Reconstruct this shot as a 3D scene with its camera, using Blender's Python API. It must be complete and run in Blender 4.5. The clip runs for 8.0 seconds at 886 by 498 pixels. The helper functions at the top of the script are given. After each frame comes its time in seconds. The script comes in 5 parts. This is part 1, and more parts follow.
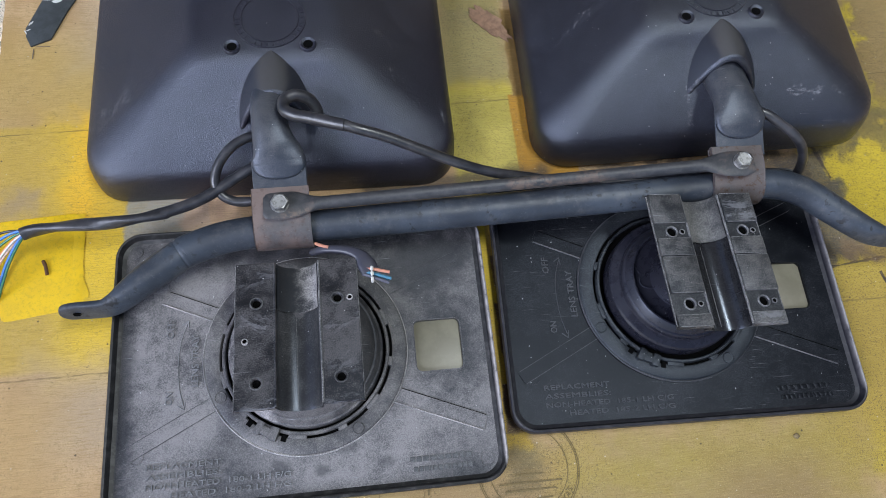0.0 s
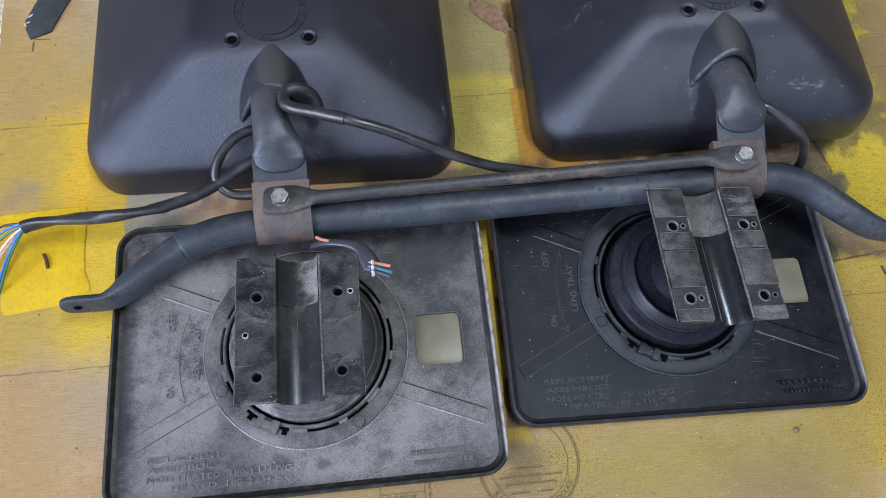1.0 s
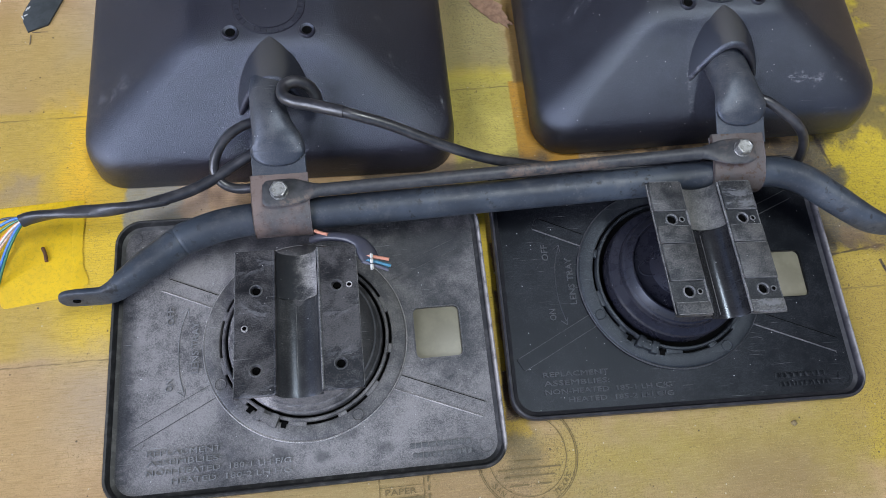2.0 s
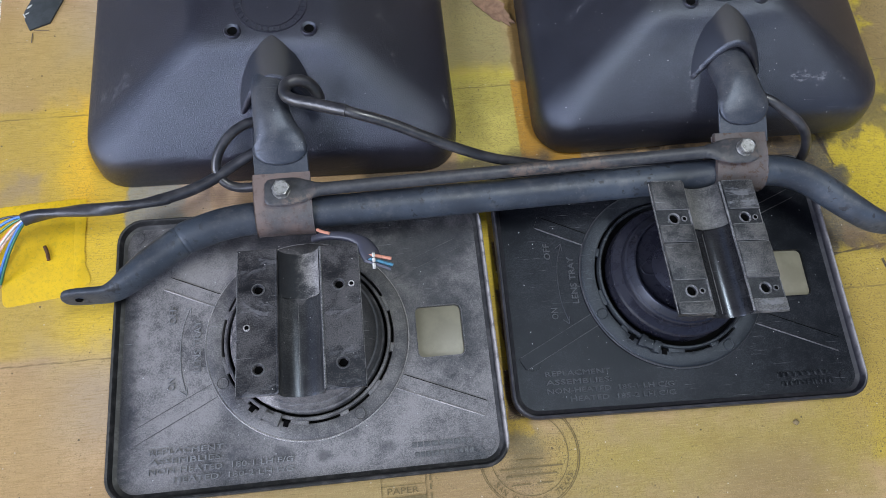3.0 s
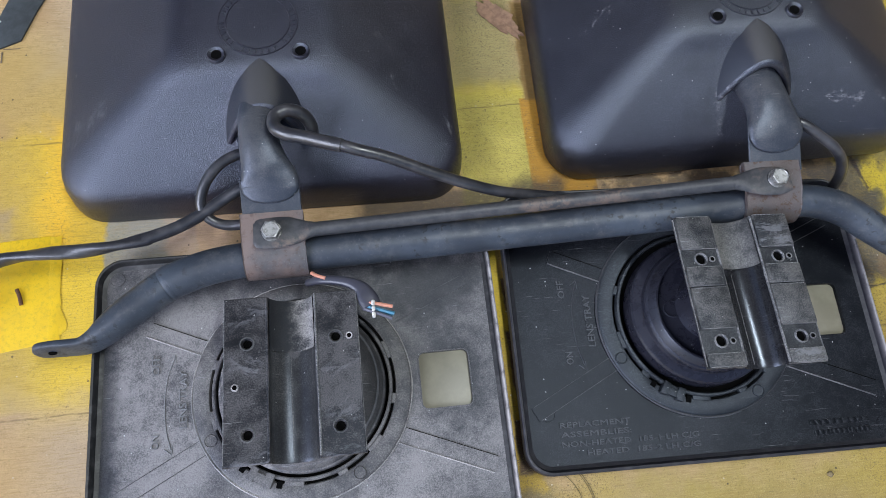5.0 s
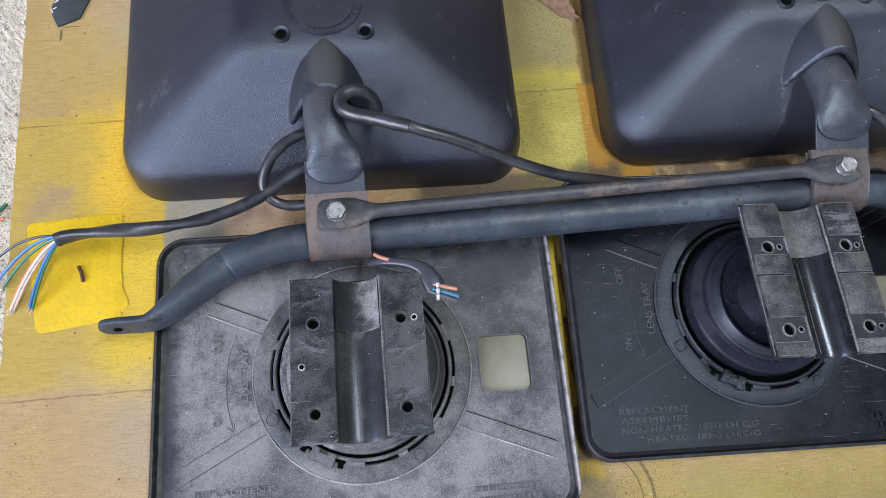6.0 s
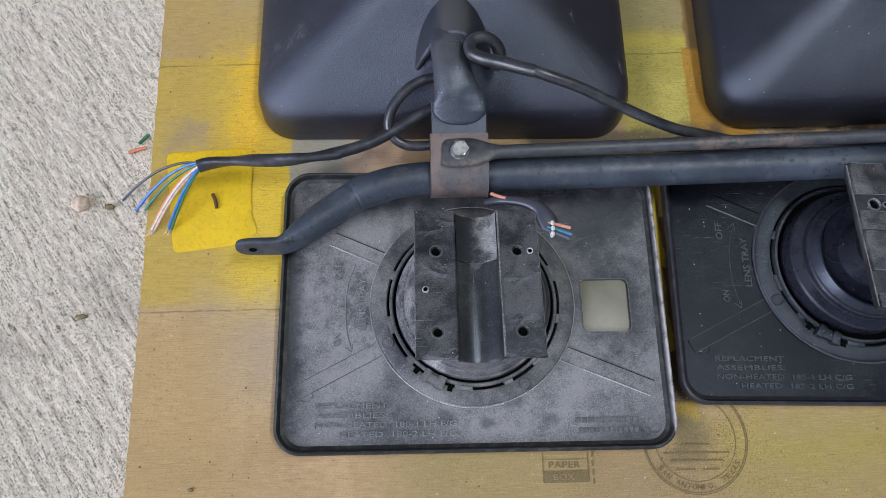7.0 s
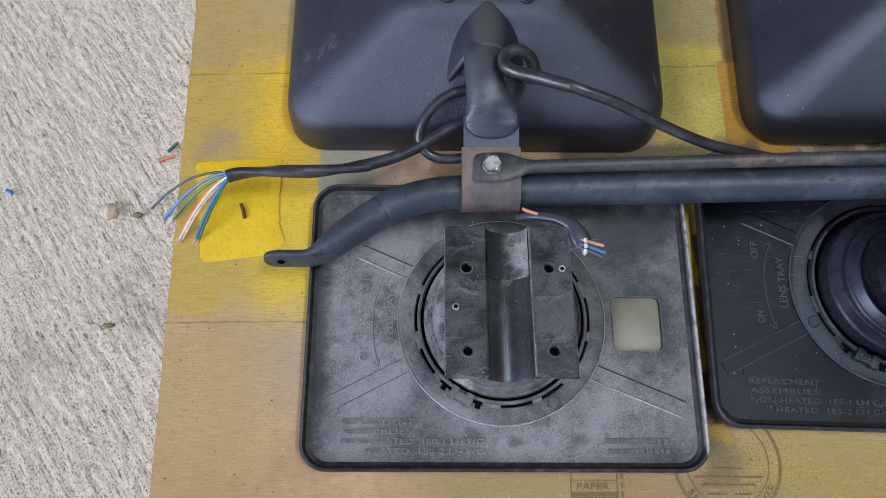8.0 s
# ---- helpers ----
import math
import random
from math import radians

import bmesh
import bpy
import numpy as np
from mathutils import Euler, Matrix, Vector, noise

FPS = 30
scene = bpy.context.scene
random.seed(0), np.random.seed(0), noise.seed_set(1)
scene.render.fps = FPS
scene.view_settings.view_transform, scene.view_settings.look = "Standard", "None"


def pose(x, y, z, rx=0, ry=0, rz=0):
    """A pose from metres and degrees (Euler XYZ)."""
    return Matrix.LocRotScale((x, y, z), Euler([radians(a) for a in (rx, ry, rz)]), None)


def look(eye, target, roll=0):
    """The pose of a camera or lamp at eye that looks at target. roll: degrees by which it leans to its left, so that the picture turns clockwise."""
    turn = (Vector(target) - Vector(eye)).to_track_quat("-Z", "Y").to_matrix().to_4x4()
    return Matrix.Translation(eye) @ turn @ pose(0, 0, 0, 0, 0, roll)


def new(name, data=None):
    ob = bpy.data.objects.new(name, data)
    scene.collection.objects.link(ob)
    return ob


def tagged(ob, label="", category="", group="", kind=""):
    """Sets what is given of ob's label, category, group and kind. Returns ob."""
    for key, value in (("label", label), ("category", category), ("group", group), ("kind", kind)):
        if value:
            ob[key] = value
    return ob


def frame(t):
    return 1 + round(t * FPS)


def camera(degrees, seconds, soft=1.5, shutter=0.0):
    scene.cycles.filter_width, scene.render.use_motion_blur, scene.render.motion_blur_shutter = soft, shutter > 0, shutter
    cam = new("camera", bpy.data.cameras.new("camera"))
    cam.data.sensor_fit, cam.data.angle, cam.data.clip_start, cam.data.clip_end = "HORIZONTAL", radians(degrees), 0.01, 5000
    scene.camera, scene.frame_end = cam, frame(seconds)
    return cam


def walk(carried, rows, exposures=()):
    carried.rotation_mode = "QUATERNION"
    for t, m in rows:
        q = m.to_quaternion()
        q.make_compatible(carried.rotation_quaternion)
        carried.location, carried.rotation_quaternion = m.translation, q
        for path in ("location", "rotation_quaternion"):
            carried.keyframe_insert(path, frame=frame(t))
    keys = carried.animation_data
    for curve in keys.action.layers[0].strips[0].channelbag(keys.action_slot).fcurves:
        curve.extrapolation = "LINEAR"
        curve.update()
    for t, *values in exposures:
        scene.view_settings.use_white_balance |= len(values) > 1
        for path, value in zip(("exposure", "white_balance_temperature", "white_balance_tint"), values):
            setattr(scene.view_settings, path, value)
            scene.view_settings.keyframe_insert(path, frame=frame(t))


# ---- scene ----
cam = camera(65.2, 8.0, soft=0.6)
PATH = [
    (0, (0.015, 0.095, 0.611), (0.239, 0.801, -1.247), 12.4),
    (0.5, (0.016, 0.096, 0.612), (0.235, 0.797, -1.249), 12.2),
    (1, (0.015, 0.096, 0.611), (0.236, 0.783, -1.254), 12.7),
    (1.5, (0.016, 0.095, 0.611), (0.237, 0.773, -1.258), 12.9),
    (2.8, (0.014, 0.097, 0.611), (0.237, 0.760, -1.263), 13.4),
    (3, (0.014, 0.097, 0.611), (0.234, 0.761, -1.263), 13.2),
    (3.5, (0.01, 0.118, 0.602), (0.228, 0.776, -1.274), 13.2),
    (4, (0.007, 0.151, 0.592), (0.237, 0.81, -1.282), 14.0),
    (4.2, (0.010, 0.153, 0.592), (0.236, 0.793, -1.289), 14.0),
    (5.3, (0.020, 0.160, 0.578), (0.233, 0.777, -1.313), 13.5),
    (5.5, (0.011, 0.156, 0.578), (0.239, 0.771, -1.312), 14.5),
    (6, (-0.021, 0.159, 0.574), (0.158, 0.75, -1.328), 12.4),
    (6.2, (-0.044, 0.152, 0.578), (0.112, 0.729, -1.332), 11.2),
    (6.5, (-0.062, 0.123, 0.588), (0.054, 0.709, -1.32), 8.9),
    (6.8, (-0.080, 0.108, 0.591), (0.010, 0.680, -1.323), 7.3),
    (7, (-0.086, 0.107, 0.589), (-0.018, 0.696, -1.321), 5.7),
    (7.2, (-0.094, 0.114, 0.587), (-0.040, 0.694, -1.327), 5.1),
    (7.5, (-0.096, 0.121, 0.584), (-0.065, 0.703, -1.329), 3.2),
    (8, (-0.098, 0.121, 0.585), (-0.073, 0.711, -1.326), 2.7),
]
walk(cam, [(t, look(eye, target, roll)) for t, eye, target, roll in PATH], exposures=((0, 0.03, 6250, 10), (3, 0.03, 6250, 10), (4, 0.06, 6250, 10), (5.5, 0.2, 6250, 10), (6, 0.2, 6250, 10), (6.5, -0.03, 6250, 10), (7, -0.12, 6250, 10), (8, -0.16, 6250, 10)))

# ---- light ----
world = bpy.data.worlds.new("world")
scene.world = world
world.use_nodes = True
wn = world.node_tree
sky = wn.nodes.new("ShaderNodeTexSky")
sky.sky_type = 'NISHITA'
sky.sun_disc = False
sky.sun_elevation = radians(32)
sky.sun_rotation = radians(235)
wbg = wn.nodes["Background"]
wbg.inputs["Strength"].default_value = 0.12
wn.links.new(sky.outputs[0], wbg.inputs["Color"])

sun_data = bpy.data.lights.new("sun", 'SUN')
sun_data.energy = 3.4
sun_data.angle = radians(40)
sun_data.color = (0.74, 0.80, 1.0)
sun = new("sun", sun_data)
sun.matrix_world = look((-2.15, -1.20, 1.70), (0, 0.3, 0))


def strip_lamp_light(x, y, z, power):
    d = bpy.data.lights.new("strip_lamp_light", 'AREA')
    d.shape, d.size, d.size_y = 'RECTANGLE', 1.0, 0.16
    d.energy, d.color = power, (0.90, 0.95, 0.93)
    ob = new("strip_lamp_light", d)
    ob.matrix_world = look((x, y, z), (0.15, 0.35, 0))
    return ob


LAMPS = [(0.75, 0.20, 2.52, 42)]
for lx, ly, lz, lp in LAMPS:
    strip_lamp_light(lx, ly, lz, lp)


# ---- material tools ----
class Nodes:
    """A short way to chain shader nodes."""

    def __init__(self, name, rough=0.5, metal=0.0, spec=0.5):
        self.m = bpy.data.materials.new(name)
        self.m.use_nodes = True
        self.t = self.m.node_tree
        self.b = self.t.nodes["Principled BSDF"]
        self.b.inputs["Roughness"].default_value = rough
        self.b.inputs["Metallic"].default_value = metal
        self.b.inputs["Specular IOR Level"].default_value = spec
        self.tc = self.t.nodes.new("ShaderNodeTexCoord")
        self.co = self.tc.outputs["Object"]

    def set(self, node, key, v):
        if v is None:
            return
        if isinstance(v, bpy.types.NodeSocket):
            self.t.links.new(v, node.inputs[key])
        else:
            node.inputs[key].default_value = v

    def move(self, loc=(0, 0, 0), rot=(0, 0, 0), scale=(1, 1, 1), co=None):
        n = self.t.nodes.new("ShaderNodeMapping")
        self.set(n, "Vector", co or self.co)
        n.inputs["Location"].default_value = loc
        n.inputs["Rotation"].default_value = [radians(a) for a in rot]
        n.inputs["Scale"].default_value = scale
        return n.outputs[0]

    def noise(self, scale, detail=4, rough=0.55, co=None, distort=0.0):
        n = self.t.nodes.new("ShaderNodeTexNoise")
        self.set(n, "Vector", co or self.co)
        n.inputs["Scale"].default_value, n.inputs["Detail"].default_value = scale, detail
        n.inputs["Roughness"].default_value, n.inputs["Distortion"].default_value = rough, distort
        return n.outputs["Fac"]

    def cells(self, scale, co=None, feature='F1', out="Distance"):
        n = self.t.nodes.new("ShaderNodeTexVoronoi")
        n.feature = feature
        self.set(n, "Vector", co or self.co)
        n.inputs["Scale"].default_value = scale
        return n.outputs[out]

    def math(self, op, a, b=None, c=None, clamp=False):
        n = self.t.nodes.new("ShaderNodeMath")
        n.operation, n.use_clamp = op, clamp
        for i, v in enumerate((a, b, c)):
            if v is not None:
                self.set(n, i, v)
        return n.outputs[0]

    def step(self, v, lo, hi, a=0.0, b=1.0):
        n = self.t.nodes.new("ShaderNodeMapRange")
        n.interpolation_type = 'SMOOTHSTEP'
        self.set(n, "Value", v)
        n.inputs["From Min"].default_value, n.inputs["From Max"].default_value = lo, hi
        n.inputs["To Min"].default_value, n.inputs["To Max"].default_value = a, b
        return n.outputs[0]

    def mix(self, fac, a, b):
        n = self.t.nodes.new("ShaderNodeMix")
        n.data_type = 'RGBA'
        for s in n.inputs:
            if s.type == 'RGBA' and s.name == "A":
                self.set_socket(s, a)
            if s.type == 'RGBA' and s.name == "B":
                self.set_socket(s, b)
        self.set_socket(n.inputs[0], fac)
        return [o for o in n.outputs if o.type == 'RGBA'][0]

    def set_socket(self, s, v):
        if isinstance(v, bpy.types.NodeSocket):
            self.t.links.new(v, s)
        elif isinstance(v, tuple):
            s.default_value = (*v, 1)
        else:
            s.default_value = v

    def bump(self, height, strength=0.5, dist=0.001, normal=None):
        n = self.t.nodes.new("ShaderNodeBump")
        n.inputs["Strength"].default_value, n.inputs["Distance"].default_value = strength, dist
        self.set(n, "Height", height)
        if normal:
            self.set(n, "Normal", normal)
        self.t.links.new(n.outputs[0], self.b.inputs["Normal"])
        return n.outputs[0]

    def colour(self, c):
        self.set_socket(self.b.inputs["Base Color"], c)
        return self

    def rough(self, r):
        self.set_socket(self.b.inputs["Roughness"], r)
        return self


def plastic(name, base, dust, amount, rough=0.5, grain=900, bump=0.25, seed=0.0, specks=0.5, streaks=0.4, crisp=0.5, scuffs=(), dust_and_light=(), spec=0.5, edge=0.12):
    """Moulded black plastic with dust in patches, pale specks, scratches, rubbed scuffs and a fine leather grain; some
    film patches paint in sheen or shade.
    """
    n = Nodes(name, rough, 0.0, spec)
    n.b.inputs["Specular Tint"].default_value = (0.76, 0.84, 1.0, 1)
    co = n.move((seed, seed * 0.7, seed * 1.3))
    big = n.noise(13, 4, 0.55, co)
    mid = n.noise(80, 5, 0.65, co)
    tiny = n.noise(900, 4, 0.7, co)
    fine = n.noise(1500, 2, 0.6, co)
    blend = n.math('ADD', n.math('MULTIPLY', big, 0.42), n.math('ADD', n.math('MULTIPLY', mid, 0.30), n.math('MULTIPLY', tiny, 0.28)))
    patch = n.step(blend, 0.5 - edge, 0.5 + edge)
    powder = n.math('MULTIPLY', patch, n.math('ADD', 1.0 - crisp, n.math('MULTIPLY', n.step(n.math('ADD', n.math('MULTIPLY', fine, 0.5), n.math('MULTIPLY', tiny, 0.5)), 0.46, 0.57), crisp * 1.9)))
    film = n.math('MULTIPLY', powder, amount, clamp=True)
    for cx, cy, rx, ry, gain in dust_and_light:
        near = n.move((-cx / rx, -cy / ry, 0), (0, 0, 0), (1 / rx, 1 / ry, 0))
        ln = n.t.nodes.new("ShaderNodeVectorMath")
        ln.operation = 'LENGTH'
        n.t.links.new(near, ln.inputs[0])
        d = n.math('ADD', ln.outputs["Value"], n.math('MULTIPLY', n.math('SUBTRACT', mid, 0.5), 1.2))
        film = n.math('MULTIPLY', film, n.step(d, 1.2, 0.4, 1.0, gain), clamp=True)
    col = n.mix(film, base, dust)
    dots = n.math('MULTIPLY', n.step(n.cells(190, co), 0.12, 0.08), n.step(n.noise(120, 2, 0.5, n.move((seed + 2, 1, 0))), 0.57, 0.61))
    col = n.mix(n.math('MULTIPLY', dots, specks), col, (0.55, 0.56, 0.56))
    sc = n.noise(40, 3, 0.5, n.move((seed, 0, 0), (0, 0, 38), (1.0, 26.0, 1.0)))
    sc2 = n.noise(36, 3, 0.5, n.move((0, seed, 0), (0, 0, -52), (1.0, 30.0, 1.0)))
    lines = n.math('MAXIMUM', n.step(sc, 0.68, 0.72), n.step(sc2, 0.69, 0.73))
    lines = n.math('MULTIPLY', lines, n.step(big, 0.42, 0.6))
    col = n.mix(n.math('MULTIPLY', lines, streaks), col, (0.26, 0.26, 0.27))
    for cx, cy, hw, hh, rot, force in scuffs:
        a = radians(rot)
        local = n.move((-(cx * math.cos(a) + cy * math.sin(a)), -(-cx * math.sin(a) + cy * math.cos(a)), 0), (0, 0, -rot))
        s = n.t.nodes.new("ShaderNodeSeparateXYZ")
        n.t.links.new(local, s.inputs[0])
        d = n.math('MAXIMUM', n.math('SUBTRACT', n.math('ABSOLUTE', s.outputs[0]), hw), n.math('SUBTRACT', n.math('ABSOLUTE', s.outputs[1]), hh))
        d = n.math('ADD', d, n.math('MULTIPLY', n.math('SUBTRACT', mid, 0.5), 0.03))
        rub = n.math('MULTIPLY', n.step(d, 0.003, -0.003), n.step(n.noise(200, 4, 0.7, n.move((0, 0, 0), (0, 0, 0), (0.35, 1, 1), local)), 0.46, 0.60))
        col = n.mix(n.math('MULTIPLY', rub, force), col, (0.24, 0.24, 0.26))
    n.colour(col)
    n.rough(n.math('ADD', n.math('MULTIPLY', film, 0.08), n.step(mid, 0.2, 0.8, rough - 0.02, rough + 0.03), clamp=True))
    g = n.math('ADD', n.noise(grain * 2.0, 2, 0.6, co), n.math('MULTIPLY', n.cells(grain * 1.35, co, 'SMOOTH_F1'), 0.55))
    n.bump(g, bump, 0.0006)
    return n.m


# on both housings the doubled film paints the front slope's reflected sheen
housing_plastic = plastic("housing_plastic", (0.0095, 0.0080, 0.0130), (0.066, 0.062, 0.086), 0.22, 0.32, 900, 0.60, 0.0, 0.35, 0.20, 0.8,
                          ((-0.150, 0.060, 0.012, 0.005, 60, 0.22), (-0.132, 0.066, 0.012, 0.005, 50, 0.22), (0.108, 0.115, 0.012, 0.003, -60, 0.15), (0.158, 0.052, 0.010, 0.0006, -75, 0.6), (0.112, 0.078, 0.006, 0.0006, -80, 0.5)), ((0.006, 0.042, 0.115, 0.044, 2.0),), 1.0)
housing_plastic_worn = plastic("housing_plastic_worn", (0.0095, 0.0080, 0.0110), (0.060, 0.064, 0.082), 0.22, 0.33, 900, 0.50, 3.1, 0.6, 0.15, 0.85,
                               ((0.104, 0.028, 0.024, 0.0006, -3, 0.7), (0.078, 0.031, 0.006, 0.0015, 0, 0.9), (-0.024, 0.028, 0.001, 0.014, 0, 0.45), (-0.12, 0.12, 0.012, 0.003, 40, 0.4)), ((0.006, 0.042, 0.120, 0.046, 2.2),), 1.0)
# the thinner dust near the far edge also stands in for the bar's shade
tray_plastic_dusty = plastic("tray_plastic_dusty", (0.011, 0.0108, 0.0125), (0.245, 0.229, 0.227), 0.86, 0.36, 1100, 0.42, 1.7, 0.8, 0.8, 0.14, (),
                             ((0.03, -0.095, 0.085, 0.030, 1.5), (0.10, -0.065, 0.060, 0.045, 1.4), (-0.110, 0.00, 0.05, 0.11, 1.8), (-0.025, -0.094, 0.010, 0.008, 0.4), (0.030, -0.082, 0.012, 0.008, 0.5), (0.008, -0.100, 0.007, 0.006, 0.4), (0.062, -0.098, 0.009, 0.006, 0.5), (-0.158, -0.03, 0.018, 0.12, 0.3), (0.11, 0.075, 0.065, 0.035, 0.35), (-0.02, 0.10, 0.10, 0.03, 0.5), (0.12, 0.0, 0.03, 0.05, 0.6)), 0.5, 0.17)


def hood_material():
    """The shell's plastic with brown dirt settled on what faces up."""
    n = Nodes("hood_plastic", 0.36, spec=0.9)
    n.b.inputs["Specular Tint"].default_value = (0.76, 0.84, 1.0, 1)
    geo = n.t.nodes.new("ShaderNodeNewGeometry")
    sep = n.t.nodes.new("ShaderNodeSeparateXYZ")
    n.t.links.new(geo.outputs["Normal"], sep.inputs[0])
    mid, big = n.noise(110, 5, 0.65), n.noise(28, 3)
    flat = n.math('MULTIPLY', n.step(n.math('ADD', sep.outputs[2], n.math('MULTIPLY', n.math('SUBTRACT', mid, 0.5), 0.25)), 0.72, 0.93), n.step(big, 0.25, 0.6, 0.6, 1.0))
    n.colour(n.mix(flat, (0.016, 0.016, 0.021), (0.042, 0.037, 0.033)))
    n.rough(n.math('ADD', 0.46, n.math('MULTIPLY', flat, 0.20)))
    n.bump(n.math('ADD', n.noise(1800, 2, 0.6), n.math('MULTIPLY', n.cells(1215, None, 'SMOOTH_F1'), 0.55)), 0.3, 0.0006)
    return n.m


hood_plastic = hood_material()
tray_plastic_clean = plastic("tray_plastic_clean", (0.0032, 0.0036, 0.0050), (0.075, 0.078, 0.088), 0.17, 0.30, 1100, 0.22, 5.2, 0.8, 0.45, 0.7, (), (), 0.18, 0.07)
block_dark = plastic("block_dark", (0.004, 0.004, 0.005), (0.20, 0.196, 0.19), 0.24, 0.40, 800, 0.4, 6.1, 0.8, 0.5, 0.5)
ring_clean = plastic("ring_clean", (0.007, 0.008, 0.0095), (0.065, 0.072, 0.078), 0.45, 0.42, 1000, 0.35, 7.7, 0.4, 0.4, 0.7)
letter_a = plastic("letter_dusty", (0.14, 0.14, 0.145), (0.34, 0.34, 0.35), 0.7, 0.5, 900, 0.2, 2.6, 0.2, 0.3)
letter_b = plastic("letter_clean", (0.034, 0.034, 0.038), (0.11, 0.11, 0.112), 0.7, 0.5, 900, 0.2, 3.3, 0.2, 0.3)
edge_worn = plastic("edge_worn", (0.16, 0.155, 0.155), (0.58, 0.55, 0.54), 0.9, 0.6, 900, 0.2, 2.2, 0.4, 0.6)
block_plastic = plastic("block_plastic", (0.0075, 0.007, 0.0080), (0.19, 0.178, 0.178), 0.40, 0.34, 900, 0.25, 4.1, 0.8, 1.0, 0.25,
                        ((-0.034, 0.016, 0.012, 0.006, -15, 0.42), (-0.028, -0.052, 0.013, 0.006, 8, 0.42), (0.034, -0.022, 0.010, 0.008, 30, 0.25), (0.030, -0.052, 0.012, 0.004, 0, 0.35), (-0.036, 0.050, 0.010, 0.004, 20, 0.25), (-0.024, 0.058, 0.006, 0.004, 0, 0.3), (0.036, 0.010, 0.012, 0.003, 20, 0.3)), (), 0.5, 0.06)
block_plastic_dusty = plastic("block_plastic_dusty", (0.006, 0.006, 0.007), (0.215, 0.205, 0.195), 0.50, 0.44, 650, 0.6, 7.3, 0.6, 0.6, 0.25, ((0.032, 0.050, 0.013, 0.009, 0, 0.45), (0.034, -0.050, 0.012, 0.008, 0, 0.5)), (), 0.5, 0.08)
ring_plastic = plastic("ring_plastic", (0.044, 0.041, 0.041), (0.25, 0.235, 0.225), 0.72, 0.52, 1000, 0.35, 6.4, 0.3, 0.8, 0.22)
# dusty pivot; the film thinned on its right paints the shaded side
dome_dusty = plastic("dome_dusty", (0.026, 0.025, 0.026), (0.48, 0.45, 0.435), 0.9, 0.6, 900, 0.3, 2.9, 0.2, 0.9, 0.2, (), ((0.052, 0.0, 0.034, 0.08, 0.12), (0.004, -0.058, 0.048, 0.018, 0.35)))
dome_gloss = plastic("dome_gloss", (0.013, 0.013, 0.020), (0.07, 0.07, 0.080), 0.20, 0.27, 1200, 0.05, 8.8, 0.4, 0.2, 0.6)
groove_gloss = plastic("groove_gloss", (0.009, 0.009, 0.011), (0.10, 0.098, 0.095), 0.16, 0.20, 900, 0.05, 3.7, 0.3, 0.2, 0.4)
groove_worn = plastic("groove_worn", (0.020, 0.020, 0.022), (0.16, 0.158, 0.155), 0.42, 0.30, 900, 0.12, 5.5, 0.4, 0.5, 0.5)
rim_scuffed = plastic("rim_scuffed", (0.020, 0.020, 0.021), (0.20, 0.195, 0.19), 0.5, 0.45, 900, 0.2, 3.4, 0.2, 0.3, 0.3)
rim_worn = plastic("rim_worn", (0.045, 0.045, 0.048), (0.26, 0.255, 0.25), 0.75, 0.55, 900, 0.2, 4.4, 0.2, 0.3, 0.6)
groove_dust_half = plastic("groove_dust_half", (0.016, 0.016, 0.017), (0.48, 0.455, 0.435), 0.9, 0.7, 900, 0.2, 0.9, 0.2, 0.1, 0.1, (), ((-0.012, 0.05, 0.0185, 0.08, 0.05),))
groove_dust = plastic("groove_dust", (0.030, 0.029, 0.028), (0.30, 0.29, 0.275), 0.60, 0.6, 900, 0.2, 0.4, 0.2, 0.1, 0.25)


def rim_plastic(name, base, worn, seed):
    """A dark moulded rim, rubbed pale along one short side."""
    n = Nodes(name, 0.5)
    co = n.move((seed, 0, 0))
    s = n.t.nodes.new("ShaderNodeSeparateXYZ")
    n.t.links.new(n.co, s.inputs[0])
    mid, fine = n.noise(110, 5, 0.65, co), n.noise(700, 3, 0.6, co)
    rub = n.math('MULTIPLY', n.step(s.outputs[0], 0.1592, 0.1612), n.step(n.math('ADD', mid, s.outputs[2]), 0.20, 0.60))
    rub = n.math('MULTIPLY', rub, n.step(s.outputs[2], 0.009, 0.0125))
    thin = n.math('MULTIPLY', n.step(mid, 0.45, 0.70), 0.07)
    n.colour(n.mix(n.math('MAXIMUM', n.math('MULTIPLY', rub, 0.7), thin), base, worn))
    n.bump(n.math('ADD', mid, fine), 0.25, 0.0005)
    return n.m


rim_a = rim_plastic("rim_plastic_dusty", (0.013, 0.013, 0.014), (0.55, 0.51, 0.51), 1.0)
rim_b = rim_plastic("rim_plastic_clean", (0.014, 0.014, 0.020), (0.30, 0.28, 0.29), 3.0)


